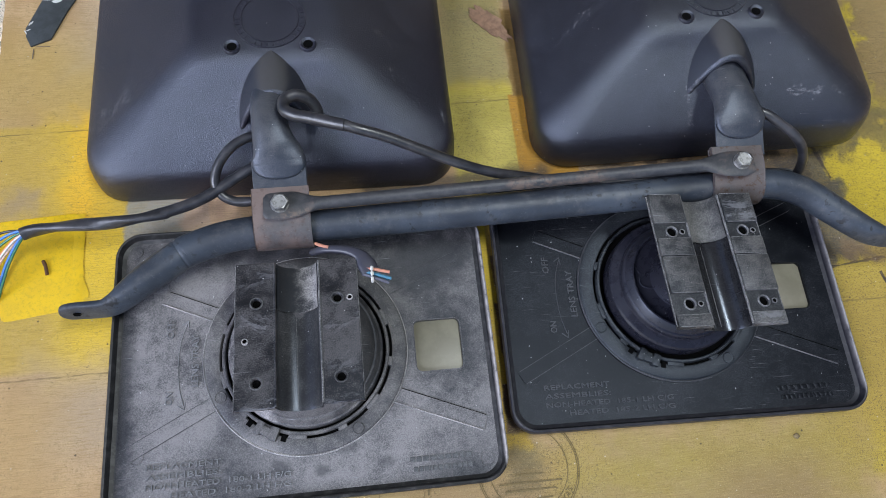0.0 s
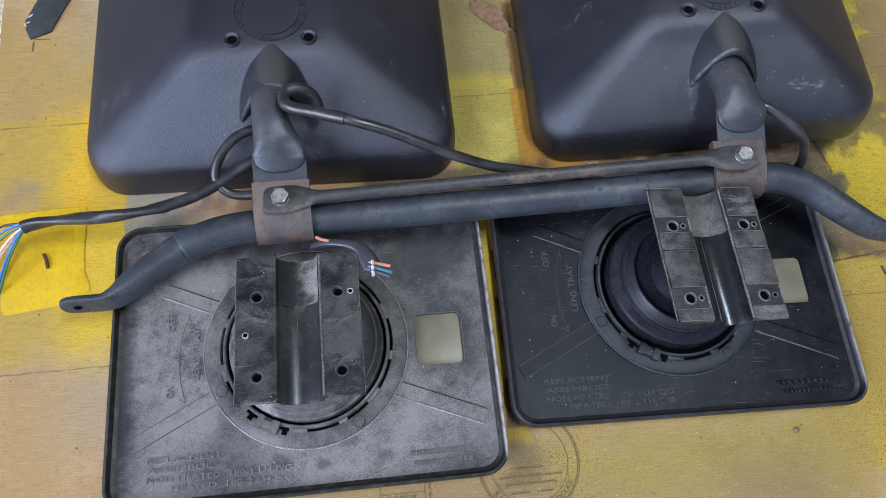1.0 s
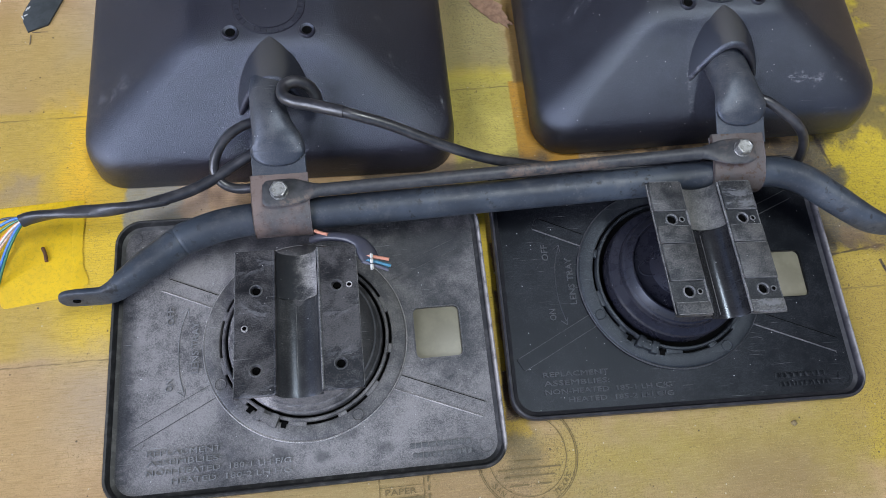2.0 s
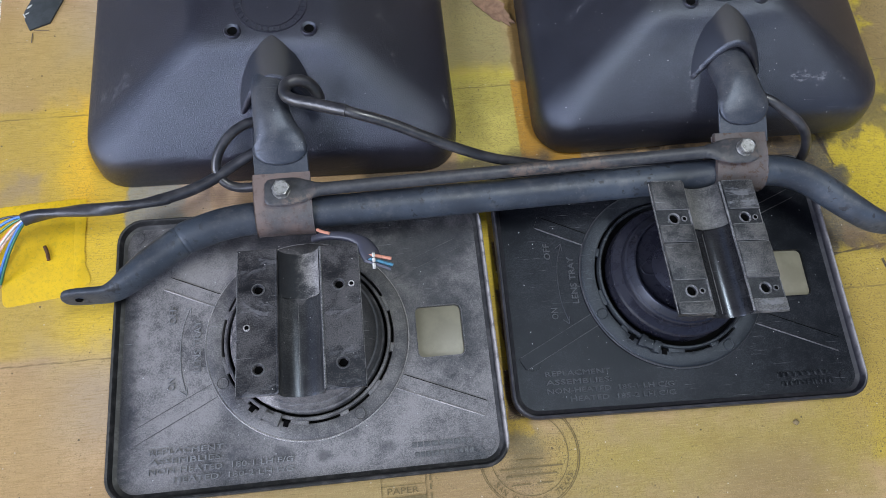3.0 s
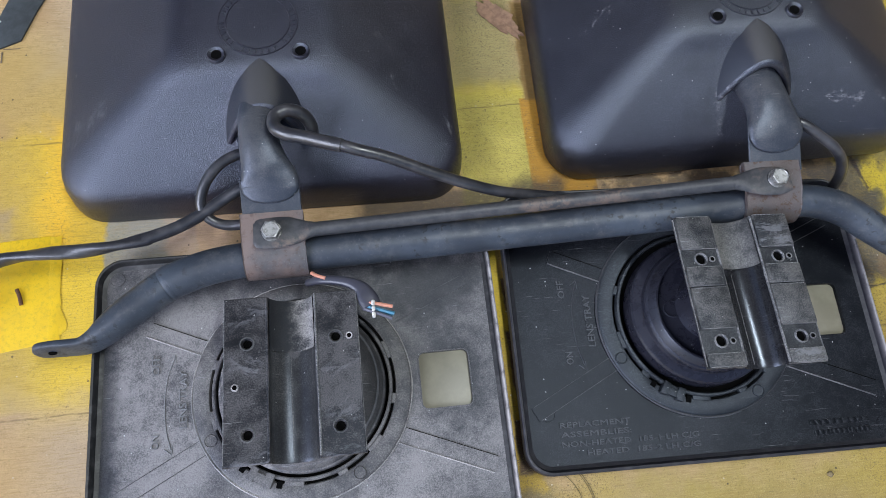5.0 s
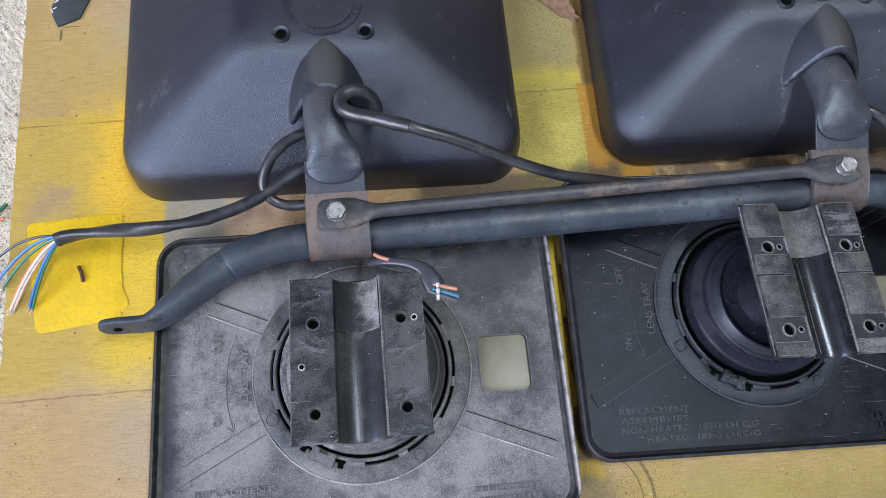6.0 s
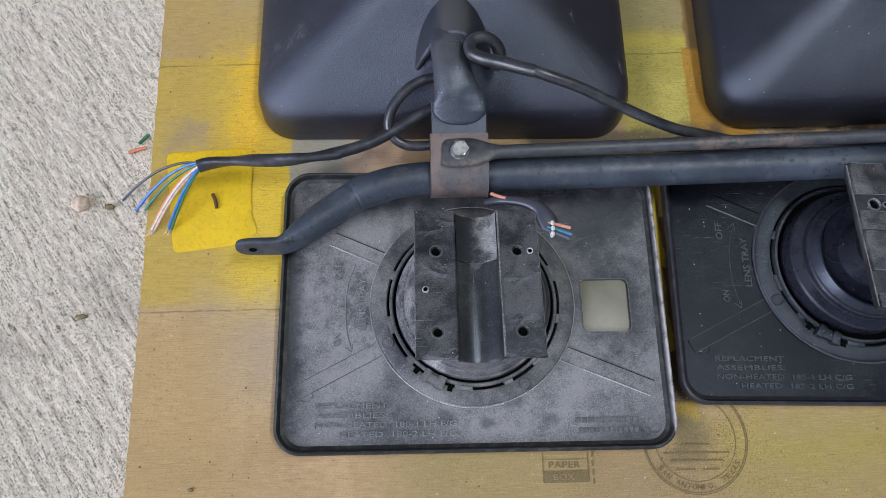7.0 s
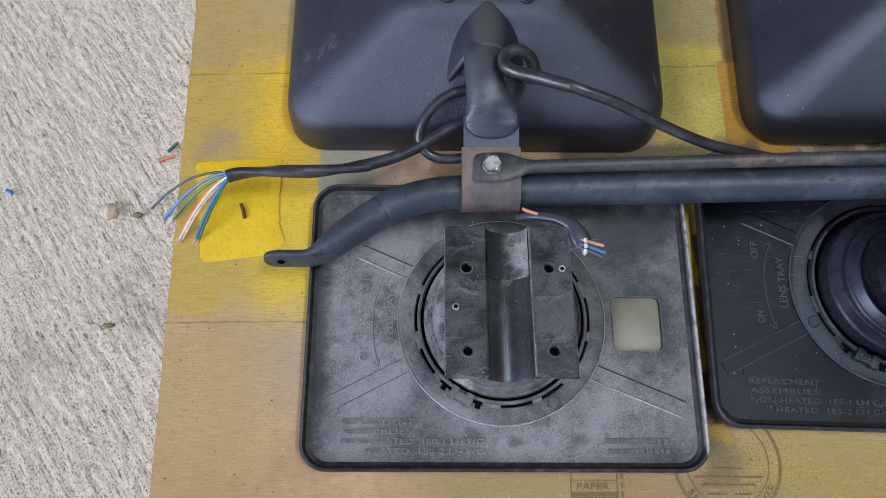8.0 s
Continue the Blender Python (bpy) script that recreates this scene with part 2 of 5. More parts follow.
def painted_steel():
    n = Nodes("painted_steel", 0.5)
    big, mid, fine = n.noise(22, 4), n.noise(130, 5, 0.65), n.noise(900, 3)
    col = n.mix(n.step(big, 0.35, 0.7), (0.024, 0.030, 0.042), (0.050, 0.062, 0.082))
    chips = n.math('MULTIPLY', n.step(mid, 0.57, 0.62), n.step(big, 0.44, 0.56))
    col = n.mix(n.math('MULTIPLY', chips, 0.8), col, (0.010, 0.010, 0.012))
    dust = n.math('MULTIPLY', n.step(n.noise(60, 5, 0.7, n.move((3, 1, 0))), 0.50, 0.70), 0.22)
    col = n.mix(dust, col, (0.16, 0.155, 0.15))
    rubs = n.math('MULTIPLY', n.step(n.noise(330, 5, 0.75, n.move((9, 0, 2))), 0.57, 0.64), n.step(n.noise(34, 3, 0.5, n.move((0, 7, 1))), 0.46, 0.60))
    col = n.mix(n.math('MULTIPLY', rubs, 0.22), col, (0.17, 0.175, 0.185))
    n.colour(col)
    n.rough(n.step(mid, 0.3, 0.7, 0.38, 0.56))
    n.bump(n.math('ADD', n.math('MULTIPLY', mid, 0.5), fine), 0.35, 0.0006)
    return n.m


def rod_steel():
    n = Nodes("rod_steel", 0.46)
    big, mid = n.noise(16, 4, 0.6, n.move((2, 2, 0))), n.noise(160, 5, 0.7)
    col = n.mix(n.step(mid, 0.35, 0.7), (0.032, 0.033, 0.038), (0.060, 0.060, 0.064))
    rust = n.math('MULTIPLY', n.step(big, 0.52, 0.62), n.step(mid, 0.38, 0.58))
    col = n.mix(n.math('MULTIPLY', rust, 0.75), col, (0.14, 0.10, 0.078))
    n.colour(col)
    n.rough(n.step(mid, 0.3, 0.7, 0.40, 0.62))
    n.bump(mid, 0.35, 0.0008)
    return n.m


def strap_steel(name, brown, rust_amt, seed):
    n = Nodes(name, 0.55)
    co = n.move((seed, 0, seed))
    big, mid, fine = n.noise(35, 4, 0.6, co), n.noise(150, 5, 0.7, co), n.noise(1100, 3, 0.5, co)
    col = n.mix(n.step(big, 0.35, 0.68), brown, (0.075, 0.070, 0.072))
    rust = n.math('MULTIPLY', n.step(mid, 0.52, 0.64), rust_amt)
    col = n.mix(rust, col, (0.060, 0.030, 0.018))
    col = n.mix(n.math('MULTIPLY', n.step(fine, 0.62, 0.72), 0.4), col, (0.20, 0.185, 0.175))
    n.colour(col)
    n.rough(n.step(mid, 0.3, 0.7, 0.45, 0.7))
    n.bump(n.math('ADD', mid, n.math('MULTIPLY', fine, 0.4)), 0.4, 0.0009)
    return n.m


def zinc():
    n = Nodes("zinc_bolt_steel", 0.45, 0.8)
    mid, fine = n.noise(240, 5, 0.7), n.noise(900, 3)
    n.colour(n.mix(n.step(mid, 0.4, 0.65), (0.36, 0.36, 0.355), (0.20, 0.195, 0.19)))
    n.rough(n.step(fine, 0.3, 0.7, 0.38, 0.58))
    n.bump(fine, 0.2, 0.0003)
    return n.m


def cable_sheath():
    n = Nodes("cable_sheath", 0.42, spec=0.7)
    mid, big = n.noise(160, 4, 0.6), n.noise(40, 3)
    col = n.mix(n.step(big, 0.45, 0.7), (0.020, 0.020, 0.024), (0.052, 0.050, 0.055))
    scuff = n.math('MULTIPLY', n.step(n.noise(210, 5, 0.7, n.move((5, 0, 0))), 0.55, 0.66), 0.16)
    n.colour(n.mix(scuff, col, (0.15, 0.145, 0.14)))
    n.rough(n.step(mid, 0.3, 0.7, 0.28, 0.42))
    n.bump(mid, 0.25, 0.0006)
    return n.m


def wire_pvc(name, c):
    n = Nodes(name, 0.35)
    d = tuple(v * 0.65 + 0.02 for v in c)
    n.colour(n.mix(n.step(n.noise(300, 4, 0.6), 0.42, 0.68), c, d))
    n.bump(n.noise(700, 2), 0.1, 0.0003)
    return n.m


def mirror_back():
    n = Nodes("mirror_back_coating", 0.42)
    co = n.move((1, 2, 0))
    col = n.mix(n.step(n.noise(45, 4, 0.6, co), 0.35, 0.7), (0.165, 0.150, 0.105), (0.210, 0.195, 0.138))
    col = n.mix(n.math('MULTIPLY', n.step(n.noise(800, 2, 0.5, co), 0.66, 0.72), 0.6), col, (0.15, 0.15, 0.10))
    n.colour(col)
    n.bump(n.noise(400, 3), 0.1, 0.0004)
    return n.m


def concrete():
    n = Nodes("broomed_concrete", 0.9, spec=0.3)
    along = n.move((0, 0, 0), (0, 0, 55), (1, 1, 1))
    streak = n.noise(1.0, 7, 0.8, n.move((0, 0, 0), (0, 0, 0), (75, 640, 60), along))
    fine = n.noise(700, 3, 0.7)
    mid = n.noise(470, 6, 0.8)
    big = n.noise(7, 4, 0.6)
    v = n.math('ADD', n.math('MULTIPLY', streak, 0.62), n.math('MULTIPLY', mid, 0.38))
    col = n.mix(n.step(v, 0.435, 0.485), (0.23, 0.175, 0.125), (0.95, 0.82, 0.66))
    col = n.mix(n.math('MULTIPLY', n.step(fine, 0.535, 0.585), 0.9), col, (0.97, 0.87, 0.73))
    col = n.mix(n.math('MULTIPLY', n.step(fine, 0.44, 0.39), 0.6), col, (0.12, 0.092, 0.066))
    col = n.mix(n.math('MULTIPLY', n.step(big, 0.54, 0.70), 0.45), col, (0.27, 0.23, 0.185))
    n.colour(col)
    n.bump(n.math('ADD', n.math('MULTIPLY', streak, 0.8), n.math('ADD', mid, n.math('MULTIPLY', fine, 0.5))), 1.0, 0.0024)
    return n.m


def cardboard():
    """Brown box board with yellow overspray, grey smudges, fold lines, dark specks and shade painted in under the bar.
    """
    n = Nodes("sprayed_cardboard", 0.68, spec=0.35)
    co = n.co
    fib = n.noise(1.0, 4, 0.6, n.move((0, 0, 0), (0, 0, 0), (60, 900, 60)))
    fib2 = n.noise(1.0, 4, 0.6, n.move((0, 0, 0), (0, 0, 0), (700, 45, 60)))
    mot = n.noise(28, 5, 0.6)
    wob = n.noise(45, 4, 0.6, n.move((4, 4, 0)))
    spk = n.noise(620, 3, 0.6)
    col = n.mix(n.step(mot, 0.32, 0.7), (0.395, 0.248, 0.120), (0.51, 0.340, 0.180))
    col = n.mix(n.math('MULTIPLY', n.step(fib, 0.46, 0.70), 0.18), col, (0.33, 0.215, 0.085))
    worn = n.math('ADD', n.math('MULTIPLY', spk, 0.45), n.math('MULTIPLY', n.noise(170, 5, 0.7, n.move((1, 3, 0))), 0.55))
    pep = n.noise(1300, 3, 0.7, n.move((2, 5, 0)))
    peppered = n.step(n.math('ADD', n.math('MULTIPLY', pep, 0.55), n.math('MULTIPLY', spk, 0.45)), 0.52, 0.60)
    # centre x, y, half width, half height, turn, softness, colour, strength, ragged
    patches = [
        (-0.30, 0.535, 0.090, 0.060, 0, 0.080, (0.44, 0.328, 0.070), 0.80, 0.004),
        (-0.235, 0.520, 0.040, 0.042, 0, 0.075, (0.47, 0.355, 0.065), 0.65, 0.006),
        (-0.215, 0.600, 0.045, 0.050, 0, 0.060, (0.40, 0.36, 0.215), 0.60, 0.006),
        (-0.275, 0.362, 0.090, 0.1215, 1, 0.006, (0.50, 0.375, 0.040), 0.92, 0.002),
        (-0.235, 0.400, 0.035, 0.085, 2, 0.050, (0.66, 0.470, 0.010), 0.85, 0.008),
        (-0.240, 0.415, 0.014, 0.075, -4, 0.030, (0.84, 0.52, 0.004), 0.85, 0.008),
        (-0.225, 0.300, 0.028, 0.070, 0, 0.030, (0.72, 0.53, 0.008), 0.80, 0.006),
        (-0.300, 0.402, 0.016, 0.010, 0, 0.020, (0.30, 0.25, 0.16), 0.60, 0.012),
        (-0.232, 0.205, 0.036, 0.040, 0, 0.050, (0.42, 0.37, 0.215), 0.70, 0.012),
        (-0.30, 0.13, 0.060, 0.10, 0, 0.06, (0.47, 0.335, 0.105), 0.8, 0.01),
        (-0.26, 0.10, 0.05, 0.02, 0, 0.05, (0.38, 0.27, 0.085), 0.55, 0.01),
        (-0.165, 0.380, 0.038, 0.030, 0, 0.003, (0.27, 0.295, 0.215), 0.9, 0.004),
        (-0.125, 0.376, 0.026, 0.022, 0, 0.012, (0.48, 0.35, 0.19), 0.8, 0.01),
        (0.17, 0.10, 0.28, 0.055, 0, 0.070, (0.285, 0.235, 0.058), 0.80, 0.015),
        (0.30, 0.115, 0.15, 0.020, 2, 0.050, (0.34, 0.285, 0.034), 0.75, 0.020),
        (0.175, 0.125, 0.030, 0.016, 20, 0.030, (0.40, 0.305, 0.050), 0.50, 0.015),
        (0.36, 0.080, 0.05, 0.030, 0, 0.050, (0.24, 0.175, 0.050), 0.65, 0.020),
        (0.47, 0.120, 0.06, 0.040, 0, 0.060, (0.34, 0.275, 0.026), 0.75, 0.020),
        (0.10, 0.095, 0.06, 0.03, 0, 0.04, (0.29, 0.20, 0.075), 0.6, 0.01),
        (0.134, 0.135, 0.014, 0.030, 0, 0.020, (0.12, 0.105, 0.030), 0.75, 0.010),
        (0.145, 0.435, 0.036, 0.072, 0, 0.006, (0.44, 0.41, 0.045), 0.95, 0.003),
        (0.158, 0.420, 0.016, 0.040, 0, 0.020, (0.62, 0.57, 0.100), 0.70, 0.006),
        (0.130, 0.455, 0.012, 0.030, 0, 0.020, (0.34, 0.32, 0.050), 0.60, 0.008),
        (0.145, 0.512, 0.036, 0.010, -3, 0.018, (0.64, 0.55, 0.010), 0.92, 0.004),
        (0.145, 0.588, 0.037, 0.080, 0, 0.030, (0.24, 0.225, 0.070), 0.95, 0.006),
        (0.145, 0.552, 0.036, 0.030, 0, 0.030, (0.34, 0.31, 0.090), 0.75, 0.010),
        (0.150, 0.628, 0.036, 0.022, 0, 0.010, (0.30, 0.27, 0.07), 0.8, 0.01),
        (0.205, 0.445, 0.030, 0.050, 0, 0.002, (0.46, 0.250, 0.004), 0.97, 0.0006),
        (0.205, 0.445, 0.030, 0.050, 0, 0.002, (0.44, 0.240, 0.004), 0.95, 0.0006),
        (0.207, 0.55, 0.026, 0.056, 0, 0.004, (0.20, 0.125, 0.012), 1.0, 0.0010),
        (0.207, 0.55, 0.026, 0.056, 0, 0.004, (0.18, 0.115, 0.012), 0.9, 0.004),
        (0.127, 0.25, 0.020, 0.11, 0, 0.006, (0.42, 0.30, 0.010), 0.85, 0.006),
        (0.1360, 0.235, 0.0085, 0.082, 0, 0.003, (0.085, 0.052, 0.012), 1.0, 0.003),
        (0.1360, 0.235, 0.0085, 0.082, 0, 0.003, (0.085, 0.052, 0.012), 0.9, 0.003),
        (0.1275, 0.315, 0.0045, 0.045, 2, 0.002, (0.62, 0.48, 0.010), 1.0, 0.002),
        (0.1290, 0.235, 0.0025, 0.040, 2, 0.002, (0.50, 0.38, 0.010), 0.95, 0.002),
        (0.55, 0.28, 0.085, 0.20, -3, 0.012, (0.43, 0.345, 0.018), 0.95, 0.006),
        (0.545, 0.37, 0.055, 0.055, -8, 0.030, (0.64, 0.52, 0.008), 0.85, 0.008),
        (0.50, 0.19, 0.06, 0.07, 0, 0.050, (0.36, 0.27, 0.030), 0.78, 0.01),
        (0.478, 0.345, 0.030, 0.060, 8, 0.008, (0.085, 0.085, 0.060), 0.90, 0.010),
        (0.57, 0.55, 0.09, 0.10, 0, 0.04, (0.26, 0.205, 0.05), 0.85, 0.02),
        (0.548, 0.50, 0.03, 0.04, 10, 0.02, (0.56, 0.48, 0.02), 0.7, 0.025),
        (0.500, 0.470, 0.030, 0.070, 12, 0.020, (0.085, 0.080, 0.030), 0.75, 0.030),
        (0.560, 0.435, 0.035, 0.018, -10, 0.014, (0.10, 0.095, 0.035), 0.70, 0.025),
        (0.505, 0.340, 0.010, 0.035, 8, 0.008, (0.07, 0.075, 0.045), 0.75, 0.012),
        (0.560, 0.560, 0.030, 0.030, 0, 0.015, (0.64, 0.54, 0.010), 0.75, 0.025),
        (0.5235, 0.258, 0.0018, 0.014, 14, 0.001, (0.012, 0.010, 0.008), 1.0, 0.0012),
        (0.4955, 0.400, 0.0022, 0.026, 14, 0.002, (0.025, 0.020, 0.010), 0.9, 0.002),
        (0.500, 0.283, 0.030, 0.0010, 6, 0.001, (0.030, 0.024, 0.010), 0.85, 0.0015),
        # shade under the bar and housing fronts, painted dark over some real spatter
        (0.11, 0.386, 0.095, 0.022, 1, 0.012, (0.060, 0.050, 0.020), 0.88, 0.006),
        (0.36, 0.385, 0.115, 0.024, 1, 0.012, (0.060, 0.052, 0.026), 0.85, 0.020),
        (0.515, 0.295, 0.030, 0.010, -6, 0.008, (0.24, 0.165, 0.060), 0.6, 0.008),
    ]
    # the same, but broken up into fine dark spatter
    spatter = [
        (0.145, 0.450, 0.040, 0.050, 0, 0.010, (0.085, 0.075, 0.020), 0.60, 0.010),
        (0.145, 0.585, 0.040, 0.055, 0, 0.020, (0.055, 0.060, 0.020), 0.60, 0.012),
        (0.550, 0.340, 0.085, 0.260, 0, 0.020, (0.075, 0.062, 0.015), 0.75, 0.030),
        (0.155, 0.112, 0.045, 0.034, 10, 0.030, (0.085, 0.075, 0.022), 0.70, 0.020),
        (0.470, 0.120, 0.050, 0.030, 0, 0.030, (0.12, 0.090, 0.022), 0.45, 0.030),
        (-0.265, 0.420, 0.065, 0.110, 0, 0.020, (0.30, 0.21, 0.03), 0.25, 0.020),
        (0.280, 0.095, 0.260, 0.060, 0, 0.030, (0.18, 0.14, 0.04), 0.22, 0.030),
        (-0.260, 0.170, 0.070, 0.070, 0, 0.030, (0.24, 0.17, 0.07), 0.20, 0.030),
    ]
    count = len(patches)
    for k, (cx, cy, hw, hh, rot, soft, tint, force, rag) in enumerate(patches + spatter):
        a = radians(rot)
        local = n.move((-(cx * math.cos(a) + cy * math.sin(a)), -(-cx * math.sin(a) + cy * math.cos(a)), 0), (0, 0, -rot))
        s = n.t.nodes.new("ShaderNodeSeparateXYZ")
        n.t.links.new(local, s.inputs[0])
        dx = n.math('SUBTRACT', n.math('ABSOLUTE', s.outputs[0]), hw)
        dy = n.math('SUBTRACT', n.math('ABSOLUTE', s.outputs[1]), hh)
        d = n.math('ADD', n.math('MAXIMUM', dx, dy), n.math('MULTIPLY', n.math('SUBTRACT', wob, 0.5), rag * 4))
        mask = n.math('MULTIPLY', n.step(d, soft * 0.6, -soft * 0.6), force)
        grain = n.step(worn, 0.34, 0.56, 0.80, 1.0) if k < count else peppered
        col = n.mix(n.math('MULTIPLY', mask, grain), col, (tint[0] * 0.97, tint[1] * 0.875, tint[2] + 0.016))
    # grime rubbed into the board
    grime = n.math('MULTIPLY', n.step(worn, 0.50, 0.64), n.step(mot, 0.30, 0.60))
    col = n.mix(n.math('MULTIPLY', grime, 0.32), col, (0.19, 0.145, 0.060))
    # specks of dirt and spray
    dirt = n.math('MULTIPLY', n.step(spk, 0.635, 0.70), n.step(mot, 0.44, 0.60))
    col = n.mix(n.math('MULTIPLY', dirt, 0.45), col, (0.10, 0.080, 0.04))
    dots = n.math('MULTIPLY', n.step(n.cells(85), 0.095, 0.055), n.step(n.noise(30, 2), 0.44, 0.56))
    col = n.mix(n.math('MULTIPLY', dots, 0.85), col, (0.06, 0.045, 0.03))
    pale = n.math('MULTIPLY', n.step(n.cells(80, n.move((3, 7, 0))), 0.07, 0.04), 0.6)
    col = n.mix(pale, col, (0.60, 0.53, 0.40))
    col = n.mix(n.math('MULTIPLY', n.step(fib2, 0.62, 0.75), 0.12), col, (0.20, 0.145, 0.05))
    col = n.mix(n.math('MULTIPLY', n.step(pep, 0.57, 0.68), 0.45), col, (0.16, 0.12, 0.045))
    hairs = n.math('MULTIPLY', n.step(n.noise(1.0, 3, 0.5, n.move((5, 2, 0), (0, 0, 20), (26, 420, 60))), 0.66, 0.70), n.step(n.noise(22, 3), 0.50, 0.62))
    col = n.mix(n.math('MULTIPLY', hairs, 0.5), col, (0.12, 0.09, 0.04))
    col = n.mix(n.math('MULTIPLY', n.step(pep, 0.42, 0.32), 0.22), col, (0.72, 0.60, 0.30))
    # two fold lines across the board
    for y0, k in ((0.2385, 0.012), (0.484, 0.030)):
        s = n.t.nodes.new("ShaderNodeSeparateXYZ")
        n.t.links.new(co, s.inputs[0])
        line = n.math('ABSOLUTE', n.math('SUBTRACT', n.math('SUBTRACT', s.outputs[1], n.math('MULTIPLY', s.outputs[0], k)),
                                          n.math('ADD', y0, n.math('MULTIPLY', n.math('SUBTRACT', wob, 0.5), 0.004))))
        m = n.math('MULTIPLY', n.step(line, 0.0011, 0.0003), n.step(n.noise(60, 3), 0.3, 0.55))
        col = n.mix(n.math('MULTIPLY', m, 0.6), col, (0.12, 0.085, 0.035))
    # long fibres across the whole sheet
    col = n.mix(n.math('MULTIPLY', n.step(fib, 0.50, 0.62), 0.26), col, (0.24, 0.150, 0.040))
    col = n.mix(n.math('MULTIPLY', n.step(fib, 0.42, 0.32), 0.16), col, (0.74, 0.54, 0.20))
    n.colour(col)
    n.rough(n.step(mot, 0.3, 0.7, 0.52, 0.74))
    n.bump(n.math('ADD', n.math('MULTIPLY', fib2, 0.3), n.math('ADD', n.math('MULTIPLY', fib, 0.35), n.math('ADD', n.math('MULTIPLY', spk, 0.4), pep))), 0.3, 0.0006)
    return n.m


def plain(name, c, rough=0.6, var=0.25, scale=200, metal=0.0, spec=0.5):
    n = Nodes(name, rough, metal, spec)
    d = tuple(v * (1 - var) for v in c)
    n.colour(n.mix(n.step(n.noise(scale, 5, 0.65), 0.35, 0.68), c, d))
    n.bump(n.noise(scale * 4, 3), 0.3, 0.0005)
    return n.m


arm_paint = plastic("arm_paint", (0.024, 0.028, 0.038), (0.13, 0.125, 0.125), 0.42, 0.38, 700, 0.22, 9.1, 0.5, 0.5, 0.15, (), (), 0.6, 0.08)
bar_paint, rod_mat, zinc_mat, sheath_mat = painted_steel(), rod_steel(), zinc(), cable_sheath()
strap_brown = strap_steel("strap_brown", (0.150, 0.108, 0.095), 0.40, 1.0)
strap_rusty = strap_steel("strap_rusty", (0.085, 0.066, 0.062), 0.9, 4.0)
glass_back, concrete_mat, cardboard_mat = mirror_back(), concrete(), cardboard()
gap_black = plain("gap_black", (0.003, 0.003, 0.003), 0.95, 0.2, spec=0.05)
card_edge = plain("cardboard_edge", (0.30, 0.20, 0.10), 0.85)
print_ink = plain("print_ink", (0.18, 0.13, 0.052), 0.75, 0.3, 500)
wall_paint = plain("wall_paint", (0.09, 0.09, 0.095), 0.8, 0.2, 3)
ceiling_paint = plain("ceiling_paint", (0.30, 0.29, 0.33), 0.8, 0.2, 3)
rust_brown = plain("rust_brown", (0.14, 0.060, 0.028), 0.7, 0.5, 400)
pebble_tan = plain("pebble_tan", (0.66, 0.50, 0.37), 0.85, 0.35, 250)
torn_kraft = plain("torn_kraft", (0.25, 0.145, 0.085), 0.85, 0.4, 150)


def tape():
    n = Nodes("tape_yellow", 0.45)
    big, mid, fine = n.noise(45, 4, 0.6), n.noise(260, 5, 0.7), n.noise(1100, 3, 0.6)
    col = n.mix(n.step(big, 0.35, 0.70), (0.74, 0.475, 0.006), (0.66, 0.42, 0.010))
    col = n.mix(n.math('MULTIPLY', n.step(mid, 0.48, 0.64), 0.45), col, (0.46, 0.31, 0.02))
    col = n.mix(n.math('MULTIPLY', n.step(fine, 0.62, 0.70), 0.4), col, (0.25, 0.17, 0.03))
    n.colour(col)
    n.bump(n.math('ADD', mid, fine), 0.25, 0.0005)
    return n.m


tape_yellow = tape()
dark_strip = plain("dark_strip", (0.050, 0.056, 0.058), 0.5, 0.35, 90)
white_mark = plain("white_mark", (0.62, 0.62, 0.60), 0.6, 0.2, 300)
dried_bits = plain("dried_bits", (0.24, 0.18, 0.09), 0.9, 0.5, 300)
copper_tip = plain("tinned_copper", (0.55, 0.42, 0.33), 0.4, 0.3, 600, 0.6)
w_blue = wire_pvc("wire_blue", (0.035, 0.16, 0.50))
w_black = wire_pvc("wire_black", (0.030, 0.030, 0.045))
w_green = wire_pvc("wire_green", (0.020, 0.16, 0.085))
w_orange = wire_pvc("wire_orange", (0.72, 0.24, 0.12))
w_peach = wire_pvc("wire_peach", (0.74, 0.48, 0.36))
w_teal = wire_pvc("wire_teal", (0.06, 0.20, 0.30))
w_salmon = wire_pvc("wire_salmon", (0.62, 0.27, 0.18))
w_white = wire_pvc("wire_white", (0.66, 0.64, 0.60))
w_sleeve = wire_pvc("cable_sleeve", (0.045, 0.045, 0.062))
w_grey = wire_pvc("wire_grey", (0.10, 0.10, 0.13))
red_dark = wire_pvc("dark_red_plastic", (0.13, 0.022, 0.015))


# ---- mesh tools ----
def part(name, bm, material, parent=None, label="", smooth=True, angle=40):
    """Link a bmesh as one mesh object, as a part of a thing if a parent is given."""
    bmesh.ops.remove_doubles(bm, verts=bm.verts, dist=1e-6)
    bmesh.ops.recalc_face_normals(bm, faces=bm.faces)
    me = bpy.data.meshes.new(name)
    if smooth:
        for f in bm.faces:
            f.smooth = True
        for e in bm.edges:
            if len(e.link_faces) == 2 and e.calc_face_angle(0) > radians(angle):
                e.smooth = False
    bm.to_mesh(me)
    bm.free()
    me.materials.append(material)
    ob = new(name, me)
    if parent:
        ob.parent = parent
    if label:
        tagged(ob, label)
    return ob


